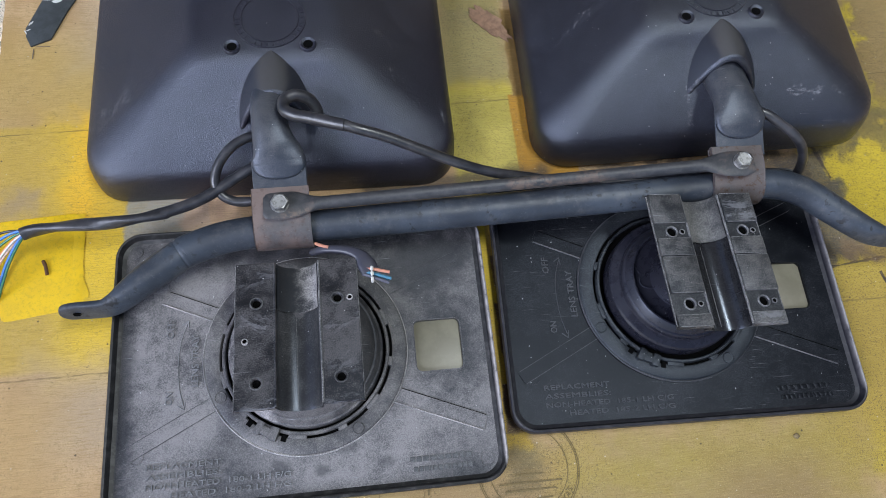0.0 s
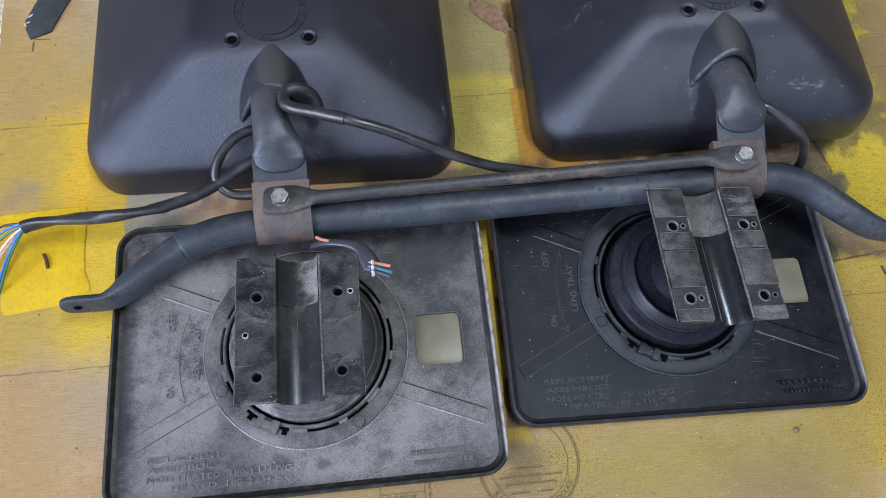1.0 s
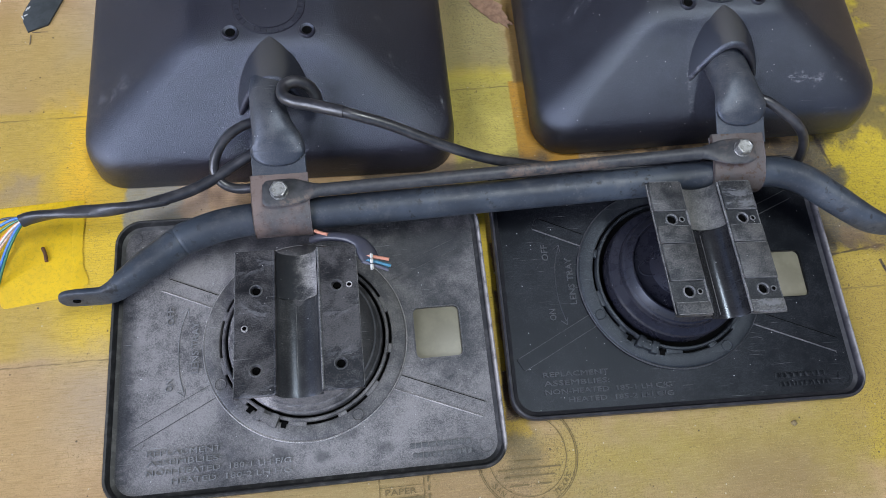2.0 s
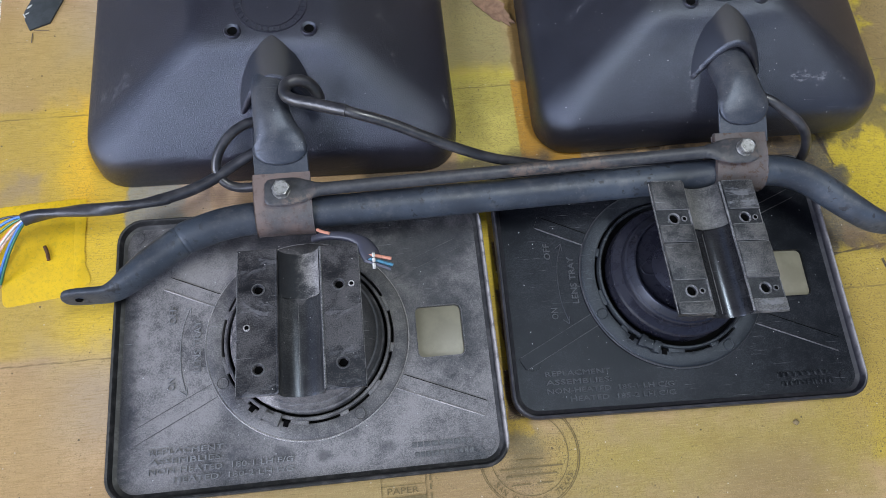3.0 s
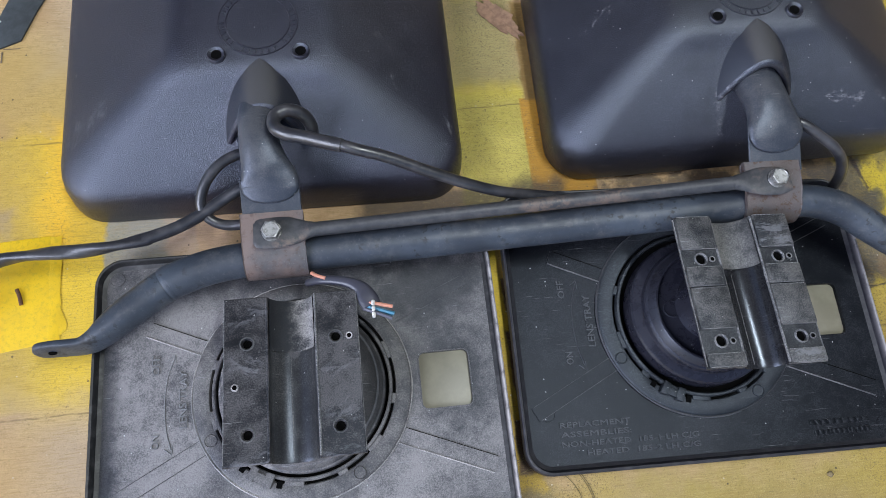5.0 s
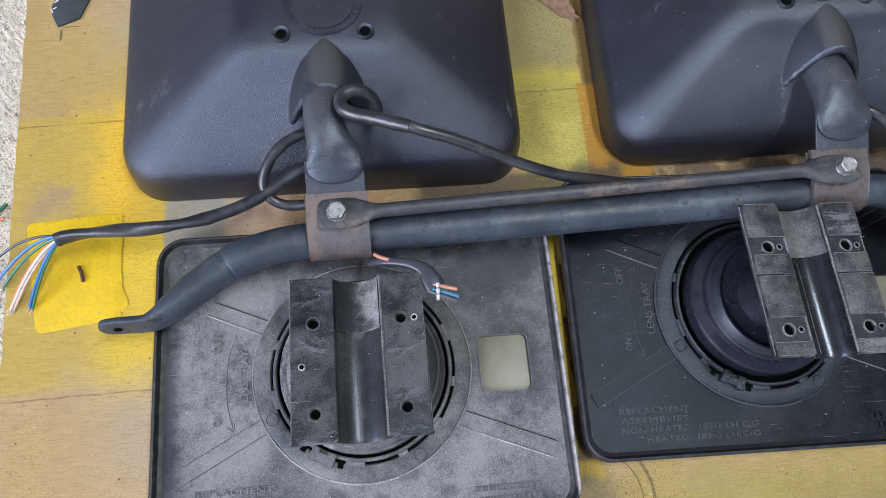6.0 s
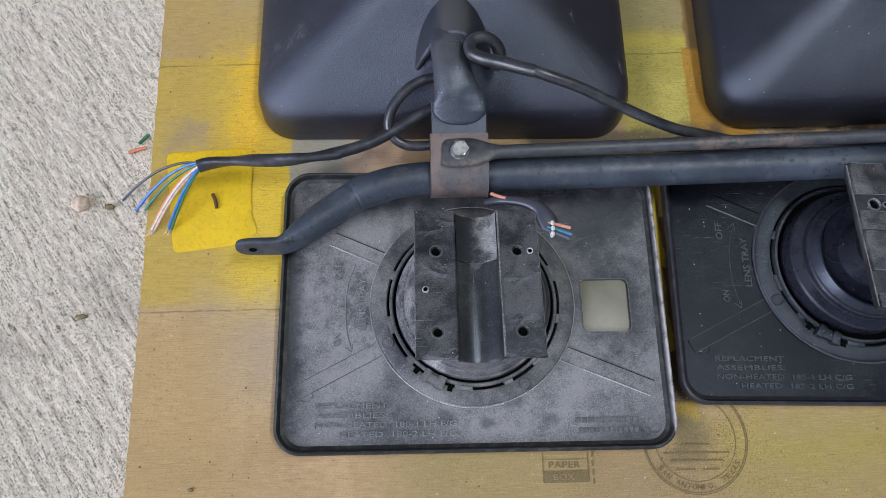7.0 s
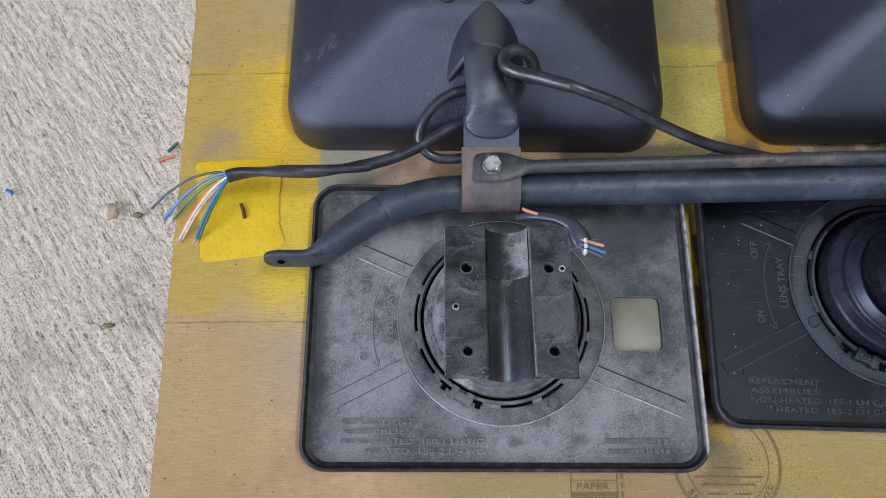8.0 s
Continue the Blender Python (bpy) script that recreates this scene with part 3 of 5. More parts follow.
def empty(name, m, label, category, group=""):
    ob = new(name)
    ob.empty_display_size = 0.02
    ob.matrix_world = m
    return tagged(ob, label, category, group)


def spline(pts, steps=8):
    """Catmull-Rom through points of any dimension."""
    p = [np.array(q, float) for q in pts]
    p = [2 * p[0] - p[1]] + p + [2 * p[-1] - p[-2]]
    out = []
    for i in range(1, len(p) - 2):
        a, b, c, d = p[i - 1:i + 3]
        for k in range(steps):
            t = k / steps
            out.append(0.5 * (2 * b + (c - a) * t + (2 * a - 5 * b + 4 * c - d) * t * t + (3 * b - a - 3 * c + d) * t ** 3))
    out.append(p[-2])
    return out


def loft(rings, closed=True, cap0=True, cap1=True, bm=None):
    """Faces between rings of the same number of points."""
    bm = bm or bmesh.new()
    vs = [[bm.verts.new(tuple(q)) for q in r] for r in rings]
    n = len(vs[0])
    for a, b in zip(vs, vs[1:]):
        for i in range(n if closed else n - 1):
            j = (i + 1) % n
            bm.faces.new((a[i], a[j], b[j], b[i]))
    if closed and cap0:
        bm.faces.new(list(reversed(vs[0])))
    if closed and cap1:
        bm.faces.new(vs[-1])
    return bm


def sweep(pts, n=14, steps=8, up=(0, 0, 1), bm=None, power=2.0):
    """A tube along a smooth path; each point is x, y, z, half width, half height and, if given, a twist in degrees."""
    path = spline(pts, steps)
    rings = []
    upv = Vector(up)
    for i, q in enumerate(path):
        a, b = path[max(i - 1, 0)], path[min(i + 1, len(path) - 1)]
        t = Vector(b[:3]) - Vector(a[:3])
        t.normalize()
        side = t.cross(upv)
        if side.length < 1e-3:
            side = t.cross(Vector((0, 1, 0)))
        side.normalize()
        top = side.cross(t).normalized()
        if len(q) > 5:
            turn = Matrix.Rotation(radians(q[5]), 3, t)
            side, top = turn @ side, turn @ top
        ring = []
        for k in range(n):
            ang = 2 * math.pi * k / n
            c, s = math.cos(ang), math.sin(ang)
            pw = q[6] if len(q) > 6 else power
            c, s = math.copysign(abs(c) ** (2 / pw), c), math.copysign(abs(s) ** (2 / pw), s)
            ring.append(Vector(q[:3]) + side * (c * q[3]) + top * (s * q[4]))
        rings.append(ring)
    return loft(rings, bm=bm)


def cord(pts, r, n=10, steps=8, bm=None):
    return sweep([(*p, r, r) for p in pts], n, steps, bm=bm)


def rrect(hw, y0, y1, r, k=6, side=4, z=0.0):
    """A rounded rectangle from y0 to y1, as a ring of points at height z."""
    pts = []
    corners = [(hw - r, y0 + r, -90), (hw - r, y1 - r, 0), (-hw + r, y1 - r, 90), (-hw + r, y0 + r, 180)]
    for c in range(4):
        cx, cy, a0 = corners[c]
        arc = [(cx + r * math.cos(radians(a0 + 90 * i / k)), cy + r * math.sin(radians(a0 + 90 * i / k)), z) for i in range(k + 1)]
        pts += arc
        nx, ny, na = corners[(c + 1) % 4]
        nxt = (nx + r * math.cos(radians(na)), ny + r * math.sin(radians(na)), z)
        for i in range(1, side):
            f = i / side
            pts.append((arc[-1][0] * (1 - f) + nxt[0] * f, arc[-1][1] * (1 - f) + nxt[1] * f, z))
    return pts


def revolve(profile, n=64, bm=None, centre=(0, 0)):
    """A turned shape: rows of radius and height."""
    rings = [[(centre[0] + r * math.cos(2 * math.pi * i / n), centre[1] + r * math.sin(2 * math.pi * i / n), z) for i in range(n)] for r, z in profile]
    return loft(rings, cap0=False, cap1=profile[-1][0] < 0.0005, bm=bm)


def block(x0, x1, y0, y1, z0, z1, bevel=0.0008, bm=None, m=None):
    """A box with bevelled edges, joined to bm if given."""
    b = bmesh.new()
    bmesh.ops.create_cube(b, size=1)
    bmesh.ops.scale(b, vec=(x1 - x0, y1 - y0, z1 - z0), verts=b.verts)
    if bevel:
        bmesh.ops.bevel(b, geom=b.edges[:], offset=bevel, segments=2, affect='EDGES', profile=0.6)
    bmesh.ops.translate(b, vec=((x0 + x1) / 2, (y0 + y1) / 2, (z0 + z1) / 2), verts=b.verts)
    if m:
        bmesh.ops.transform(b, matrix=m, verts=b.verts)
    if bm is None:
        return b
    me = bpy.data.meshes.new("tmp")
    b.to_mesh(me)
    b.free()
    bm.from_mesh(me)
    bpy.data.meshes.remove(me)
    return bm


def extrude_profile(pts, x0, x1, thick):
    """A bent plate: an open profile of y, z rows with a thickness, drawn out along x."""
    p = [np.array(q) for q in pts]
    out, inn = [], []
    for i, q in enumerate(p):
        t = p[min(i + 1, len(p) - 1)] - p[max(i - 1, 0)]
        t = t / np.linalg.norm(t)
        nrm = np.array((-t[1], t[0]))
        out.append(q)
        inn.append(q + nrm * thick)
    ring = out + inn[::-1]
    e = 0.0006
    rings = []
    for x, s in ((x0, 0.0006), (x0 + e, 0.0), (x1 - e, 0.0), (x1, 0.0006)):
        c = [np.array(a) for a in ring]
        if s:
            n = len(out)
            c = [a + (ring[2 * n - 1 - i] - a) * min(0.35, s / thick) for i, a in enumerate(ring)]
        rings.append([(x, a[0], a[1]) for a in c])
    return loft(rings)


def lettering(body, size, width, parent, material, m, raise_by=0.0012, name="lettering"):
    """Raised letters, fitted to a width, with the built-in font."""
    cu = bpy.data.curves.new("letters", 'FONT')
    cu.body, cu.size, cu.extrude, cu.resolution_u = body, size, raise_by, 2
    tmp = bpy.data.objects.new("letters", cu)
    me = bpy.data.meshes.new_from_object(tmp)
    bpy.data.objects.remove(tmp)
    bpy.data.curves.remove(cu)
    xs = [v.co.x for v in me.vertices]
    f = width / (max(xs) - min(xs))
    me.transform(Matrix.Diagonal((f, 1, 1, 1)) @ Matrix.Translation((-min(xs), 0, 0)))
    me.materials.append(material)
    me.name = name
    ob = new(name, me)
    ob.parent = parent
    ob.matrix_basis = m
    return ob


def bars(widths, height, gap, parent, material, m, name="lettering_bar"):
    """Plain raised bars in place of writing."""
    x = 0.0
    out = []
    for w in widths:
        ob = part(name, block(x, x + w, 0, height, -0.0003, 0.0004, 0.0002), material, parent)
        ob.matrix_basis = m
        x += w + gap
        out.append(ob)
    return out


def value_noise(u, v, seed):
    """Smooth lattice noise on arrays, -1 to 1."""
    rng = np.random.RandomState(seed)
    lat = rng.rand(257, 257) * 2 - 1
    iu, iv = np.floor(u).astype(int), np.floor(v).astype(int)
    fu, fv = u - iu, v - iv
    fu, fv = fu * fu * (3 - 2 * fu), fv * fv * (3 - 2 * fv)
    a, b = lat[iu % 257, iv % 257], lat[(iu + 1) % 257, iv % 257]
    c, d = lat[iu % 257, (iv + 1) % 257], lat[(iu + 1) % 257, (iv + 1) % 257]
    return (a * (1 - fu) + b * fu) * (1 - fv) + (c * (1 - fu) + d * fu) * fv


# ---- the setting ----
def build_ground():
    xs = np.concatenate(([-400, -60, -10, -3, -1.2, -0.75], np.arange(-0.62, -0.30, 0.0013), [-0.2, 0.6, 1.5, 5, 30, 400]))
    ys = np.concatenate(([-400, -60, -10, -3, -1, -0.3], np.arange(0.02, 0.66, 0.0013), [0.9, 2, 6, 40, 400]))
    gx, gy = np.meshgrid(xs, ys, indexing="ij")
    a = radians(-55)
    u, v = gx * math.cos(a) + gy * math.sin(a), -gx * math.sin(a) + gy * math.cos(a)
    h = 0.00075 * value_noise(u / 0.022 + 50, v / 0.0034 + 90, 1) + 0.00055 * value_noise(u / 0.008 + 20, v / 0.0026 + 40, 2)
    h += 0.00055 * value_noise(gx / 0.0030 + 300, gy / 0.0030 + 10, 3) + 0.0004 * value_noise(gx / 0.05 + 30, gy / 0.05 + 10, 4)
    near = (gx > -0.63) & (gx < -0.299) & (gy > 0.01) & (gy < 0.67)
    z = np.where(near, -0.0056 + h, -0.0056)
    verts = np.stack([gx, gy, z], -1).reshape(-1, 3)
    nx, ny = len(xs), len(ys)
    i, j = np.meshgrid(np.arange(nx - 1), np.arange(ny - 1), indexing="ij")
    q = (i * ny + j).ravel()
    faces = np.stack([q, q + ny, q + ny + 1, q + 1], -1)
    me = bpy.data.meshes.new("ground")
    me.from_pydata(verts.tolist(), [], faces.tolist())
    me.polygons.foreach_set("use_smooth", [True] * len(me.polygons))
    me.materials.append(concrete_mat)
    return tagged(new("ground", me), "pale grey broom-finished concrete floor with darker stains", "concrete floor", kind="structure")


def build_cardboard():
    """A flattened box: the board with a slightly ragged cut edge, 4 mm thick."""
    bm = bmesh.new()
    ny, nx = 150, 60
    rows = []
    for i in range(ny + 1):
        y = -0.25 + 1.15 * i / ny
        edge = -0.3225 - 0.0265 * max(0.0, y - 0.10) ** 1.0 + 0.0012 * noise.noise(Vector((y * 60, 0, 0))) + 0.0006 * noise.noise(Vector((y * 300, 3, 0)))
        row = []
        for k in range(nx + 1):
            f = (k / nx) ** 1.3
            x = edge + (1.05 - edge) * f
            z = 0.0004 * noise.noise(Vector((x * 9, y * 9, 5))) - 0.0004
            z -= 0.0012 * math.exp(-abs(y - 0.2385 - 0.012 * x) / 0.0012) + 0.0010 * math.exp(-abs(y - 0.484 - 0.03 * x) / 0.0012)
            row.append(bm.verts.new((x, y, min(z, 0.0))))
        rows.append(row)
    for a, b in zip(rows, rows[1:]):
        for k in range(nx):
            bm.faces.new((a[k], a[k + 1], b[k + 1], b[k]))
    rim = [r[0] for r in reversed(rows)] + rows[0][1:] + [r[-1] for r in rows[1:]] + rows[-1][-2:0:-1]
    low = [bm.verts.new((v.co.x + 0.0006, v.co.y, -0.0043)) for v in rim]
    for i in range(len(rim)):
        j = (i + 1) % len(rim)
        bm.faces.new((rim[i], rim[j], low[j], low[i]))
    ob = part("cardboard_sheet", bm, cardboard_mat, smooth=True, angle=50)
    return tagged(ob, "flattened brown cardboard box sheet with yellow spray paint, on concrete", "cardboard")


build_ground()
build_cardboard()


def plain_wall(name, x0, x1, y0, y1, z0, z1, material, label, category):
    return tagged(part(name, block(x0, x1, y0, y1, z0, z1, 0), material, smooth=False), label, category, kind="structure")


# unseen walls and ceiling, added to block the sky and shape reflections
plain_wall("wall_north", -1.8, 3.4, 2.6, 2.8, -0.01, 2.7, wall_paint, "unseen plain grey wall added behind the cardboard to shape the light", "wall")
plain_wall("wall_west", -1.8, -1.6, 1.9, 2.6, -0.01, 2.7, wall_paint, "unseen plain grey wall added on the left to shape the light", "wall")
plain_wall("wall_east", 3.4, 3.6, -1.35, 2.8, -0.01, 2.7, wall_paint, "unseen plain grey side wall added to shape the light", "wall")
plain_wall("ceiling", -1.6, 3.6, -1.35, 2.8, 2.7, 2.85, ceiling_paint, "unseen plain grey ceiling added to block sky and tint reflections", "ceiling")

# strip lamp housings above the area lights
for lx, ly, lz, lp in LAMPS:
    lamp = empty("strip_lamp", Matrix.Translation((lx, ly, 2.7)), "white metal ceiling strip lamp", "lamp")
    part("lamp_body", block(-0.50, 0.50, -0.06, 0.06, -0.10, 0.0, 0.01), white_mark, lamp)
    part("lamp_rim", block(-0.54, 0.54, -0.12, 0.12, -0.14, -0.10, 0.01), white_mark, lamp)


# ---- mirror housings ----
def build_housing(m, shell_mat, label, ox=0.006, lean=0.0):
    """A moulded mirror shell lying face down: a low truncated pyramid with a hood over the arm socket."""
    top = empty("mirror_housing", m, label, "mirror housing", "truck mirror housings")
    prof = [(0.000, 0.1705, -0.0025, 0.034), (0.0015, 0.1715, -0.0035, 0.035), (0.012, 0.1712, -0.0024, 0.035), (0.022, 0.1705, -0.0008, 0.035), (0.029, 0.1692, 0.0008, 0.0355),
            (0.0345, 0.1672, 0.0030, 0.0355), (0.0385, 0.1635, 0.0065, 0.034), (0.0425, 0.158, 0.0115, 0.032), (0.050, 0.146, 0.0215, 0.028),
            (0.060, 0.1285, 0.036, 0.024), (0.070, 0.110, 0.0505, 0.021), (0.080, 0.0915, 0.065, 0.019), (0.087, 0.0785, 0.0745, 0.018),
            (0.0915, 0.0700, 0.0785, 0.018), (0.0945, 0.0635, 0.0845, 0.017), (0.0960, 0.056, 0.091, 0.016), (0.0966, 0.040, 0.108, 0.012)]
    rings = [rrect(hw, yf, 0.27 - yf, r, 7, 10, z) for z, hw, yf, r in prof]
    shell = part("shell", loft(rings), shell_mat, top)

    # the hood over the arm: bell-shaped sections that flow into the slope, then a rolled lip
    def skin(y):
        return min(0.0955, 0.0425 + (y - 0.0115) * 0.720) - 0.0007

    n = 36

    def arch(s):
        """A round-shouldered section of the hood, from foot to foot, its feet flared and a little ahead of the crown."""
        w = 0.0215 * math.sin(0.5 * math.pi * s) ** 0.74 + 0.0006
        crown = 0.0957 + 0.0020 * math.sin(math.pi * 0.5 * s)
        out = []
        for k in range(n + 1):
            a = math.pi * (1 - k / n)
            h = math.sin(a) ** 0.85
            y = 0.0905 - 0.0425 * s - (1 - h) * 0.0125 * s * s
            base = skin(y) - 0.0018 - 0.0045 * s * (1 - h) ** 2
            out.append(Vector((ox + lean * s + w * math.cos(a) * (1 + 0.62 * (1 - h) ** 1.6), y, base + (max(crown, base) - base) * h)))
        return out

    rings = [arch(i / 18) for i in range(19)]
    hood = part("hood", loft(rings, closed=False), hood_plastic, top)
    # the rolled lip round the opening
    last, ahead = rings[-1], Vector((0, -1, -0.15)).normalized()
    lips = [list(last)]
    for step in range(1, 11):
        roll = radians(20 * step)
        lip = []
        for k, p in enumerate(last):
            along = (last[min(k + 1, n)] - last[max(k - 1, 0)]).normalized()
            out = along.cross(ahead)
            if out.z < 0:
                out = -out
            if abs(out.z) < 0.2 and out.x * (p.x - ox - lean) < 0:
                out = -out
            r = 0.0030 + 0.0016 * math.sin(math.pi * k / n)
            lip.append(p + ahead * (r * math.sin(roll)) - out.normalized() * (0.9 * r * (1 - math.cos(roll))))
        lips.append(lip)
    lips.append([p + Vector((0, 0.016, 0.002)) for p in lips[-1]])
    part("hood_lip", loft(lips, closed=False), shell_mat, hood)

    # four screw bosses
    for sx, sy in ((-0.033, 0.0940), (0.033, 0.0940), (-0.033, 0.1535), (0.033, 0.1535)):
        bm = revolve([(0.0074, 0.0955), (0.0072, 0.0976), (0.0066, 0.0985), (0.0059, 0.0983), (0.0052, 0.0974), (0.0040, 0.0970)], 28, centre=(ox + sx, sy))
        boss = part("screw_boss", bm, shell_mat, top)
        part("screw_hole", revolve([(0.0044, 0.0969), (0.0041, 0.0973), (0.0036, 0.0972), (0.0002, 0.0972)], 18, centre=(ox + sx, sy)), gap_black, boss)

    # moulded emblem: two fine rings and a row of small raised marks
    for r in (0.0318, 0.0255):
        part("emblem_ring", revolve([(r + 0.0005, 0.0962), (r + 0.0003, 0.0974), (r - 0.0003, 0.0974), (r - 0.0005, 0.0962)], 72, centre=(ox, 0.1238)), shell_mat, top)
    for k in range(34):
        if k in (3, 9, 10, 16, 22, 29):
            continue
        a = 2 * math.pi * k / 34
        mk = part("emblem_mark", block(-0.0009, 0.0009, -0.0016, 0.0016, 0.0962, 0.0974, 0.0003), shell_mat, top)
        mk.matrix_basis = Matrix.Translation((ox + 0.0287 * math.cos(a), 0.1238 + 0.0287 * math.sin(a), 0)) @ Matrix.Rotation(a - math.pi / 2, 4, 'Z')
    return top


build_housing(pose(-0.0612, 0.3993, 0.0), housing_plastic, "black grained plastic mirror housing, scuffed, face down on cardboard")
build_housing(pose(0.3605, 0.4060, 0.0133, 0, -4.5, -0.8), housing_plastic_worn, "black plastic mirror housing with pale scuffs and dust specks", 0.006, 0.0)


# ---- the bracket ----
bracket = empty("mirror_bracket", Matrix.Identity(4), "dark painted steel mirror bracket with brown clamp straps", "bracket")
LEAN = -13
tube = sweep([(-0.2375, 0.281, 0.0365, 0.0024, 0.0040, LEAN, 2.2), (-0.2355, 0.281, 0.0365, 0.0030, 0.0075, LEAN, 3), (-0.231, 0.281, 0.0365, 0.0031, 0.0100, LEAN, 4), (-0.222, 0.2813, 0.0365, 0.0031, 0.0108, LEAN, 5), (-0.209, 0.2812, 0.0368, 0.0032, 0.0110, LEAN, 5),
              (-0.200, 0.2818, 0.0373, 0.0034, 0.0112, LEAN, 5), (-0.192, 0.2850, 0.0387, 0.0056, 0.0122, -14, 3.2), (-0.182, 0.2925, 0.0402, 0.0100, 0.0132, -8, 2.4), (-0.168, 0.3030, 0.0424, 0.0126, 0.0136, 0, 2.1), (-0.151, 0.3142, 0.0443, 0.0134, 0.0135, 0, 2),
              (-0.142, 0.3200, 0.0454, 0.0136, 0.0136, 0, 2), (-0.1395, 0.3215, 0.0456, 0.0132, 0.0132, 0, 2), (-0.137, 0.3228, 0.0458, 0.0138, 0.0138, 0, 2), (-0.132, 0.3252, 0.0462, 0.014, 0.014, 0, 2), (-0.108, 0.3325, 0.0475, 0.014, 0.014, 0, 2), (-0.083, 0.336, 0.0483, 0.014, 0.014, 0, 2),
              (-0.045, 0.3374, 0.0489, 0.014, 0.014, 0, 2), (0.07, 0.3402, 0.0515, 0.014, 0.014, 0, 2), (0.19, 0.343, 0.0543, 0.014, 0.014, 0, 2), (0.331, 0.3463, 0.0576, 0.014, 0.014, 0, 2),
              (0.375, 0.3473, 0.058, 0.014, 0.014, 0, 2), (0.401, 0.346, 0.0575, 0.014, 0.014, 0, 2), (0.425, 0.3375, 0.0558, 0.014, 0.014, 0, 2), (0.447, 0.3208, 0.0537, 0.0138, 0.0138, 0, 2),
              (0.464, 0.3065, 0.0525, 0.0118, 0.0134, -8, 2.1), (0.478, 0.296, 0.0512, 0.0082, 0.0128, -14, 2.6), (0.491, 0.2895, 0.0503, 0.0044, 0.0118, LEAN, 4), (0.504, 0.2868, 0.05, 0.0032, 0.0110, LEAN, 5),
              (0.527, 0.286, 0.05, 0.0031, 0.0108, LEAN, 5), (0.545, 0.286, 0.05, 0.0030, 0.0095, LEAN, 4), (0.551, 0.286, 0.05, 0.0024, 0.0040, LEAN, 2.2)], 24, 6)
main_tube = part("main_tube", tube, bar_paint, bracket, "dark blue-grey painted tube with flattened ends")
lug_m = Matrix.Translation((-0.2235, 0.27825, 0.0374)) @ Matrix.Rotation(radians(90 + LEAN), 4, 'X') @ Matrix.Diagonal((0.75, 0.55, 1, 1))
hole = part("lug_hole", revolve([(0.0044, 0.0), (0.0040, 0.0008), (0.0033, 0.0006), (0.0031, 0.0003), (0.0001, 0.0003)], 20), gap_black, main_tube)
hole.matrix_basis = lug_m

rod = sweep([(-0.0665, 0.3478, 0.0745, 0.0085, 0.0016), (-0.062, 0.3478, 0.0745, 0.0118, 0.0018), (-0.043, 0.3482, 0.0745, 0.0122, 0.0018), (-0.033, 0.3486, 0.0735, 0.0100, 0.0026),
              (-0.022, 0.3492, 0.0724, 0.0062, 0.005), (-0.008, 0.3498, 0.0718, 0.0056, 0.0056), (0.08, 0.3525, 0.0737, 0.0056, 0.0056), (0.2, 0.356, 0.0765, 0.0056, 0.0056),
              (0.3085, 0.359, 0.0792, 0.0056, 0.0056), (0.3215, 0.3592, 0.0805, 0.0064, 0.0048), (0.332, 0.3586, 0.082, 0.0098, 0.0026), (0.343, 0.358, 0.0827, 0.0122, 0.0018),
              (0.358, 0.3577, 0.0827, 0.0122, 0.0018), (0.367, 0.3577, 0.0827, 0.0090, 0.0016)], 16, 6)
part("brace_rod", rod, rod_mat, bracket, "thin steel brace rod with worn brown paint")


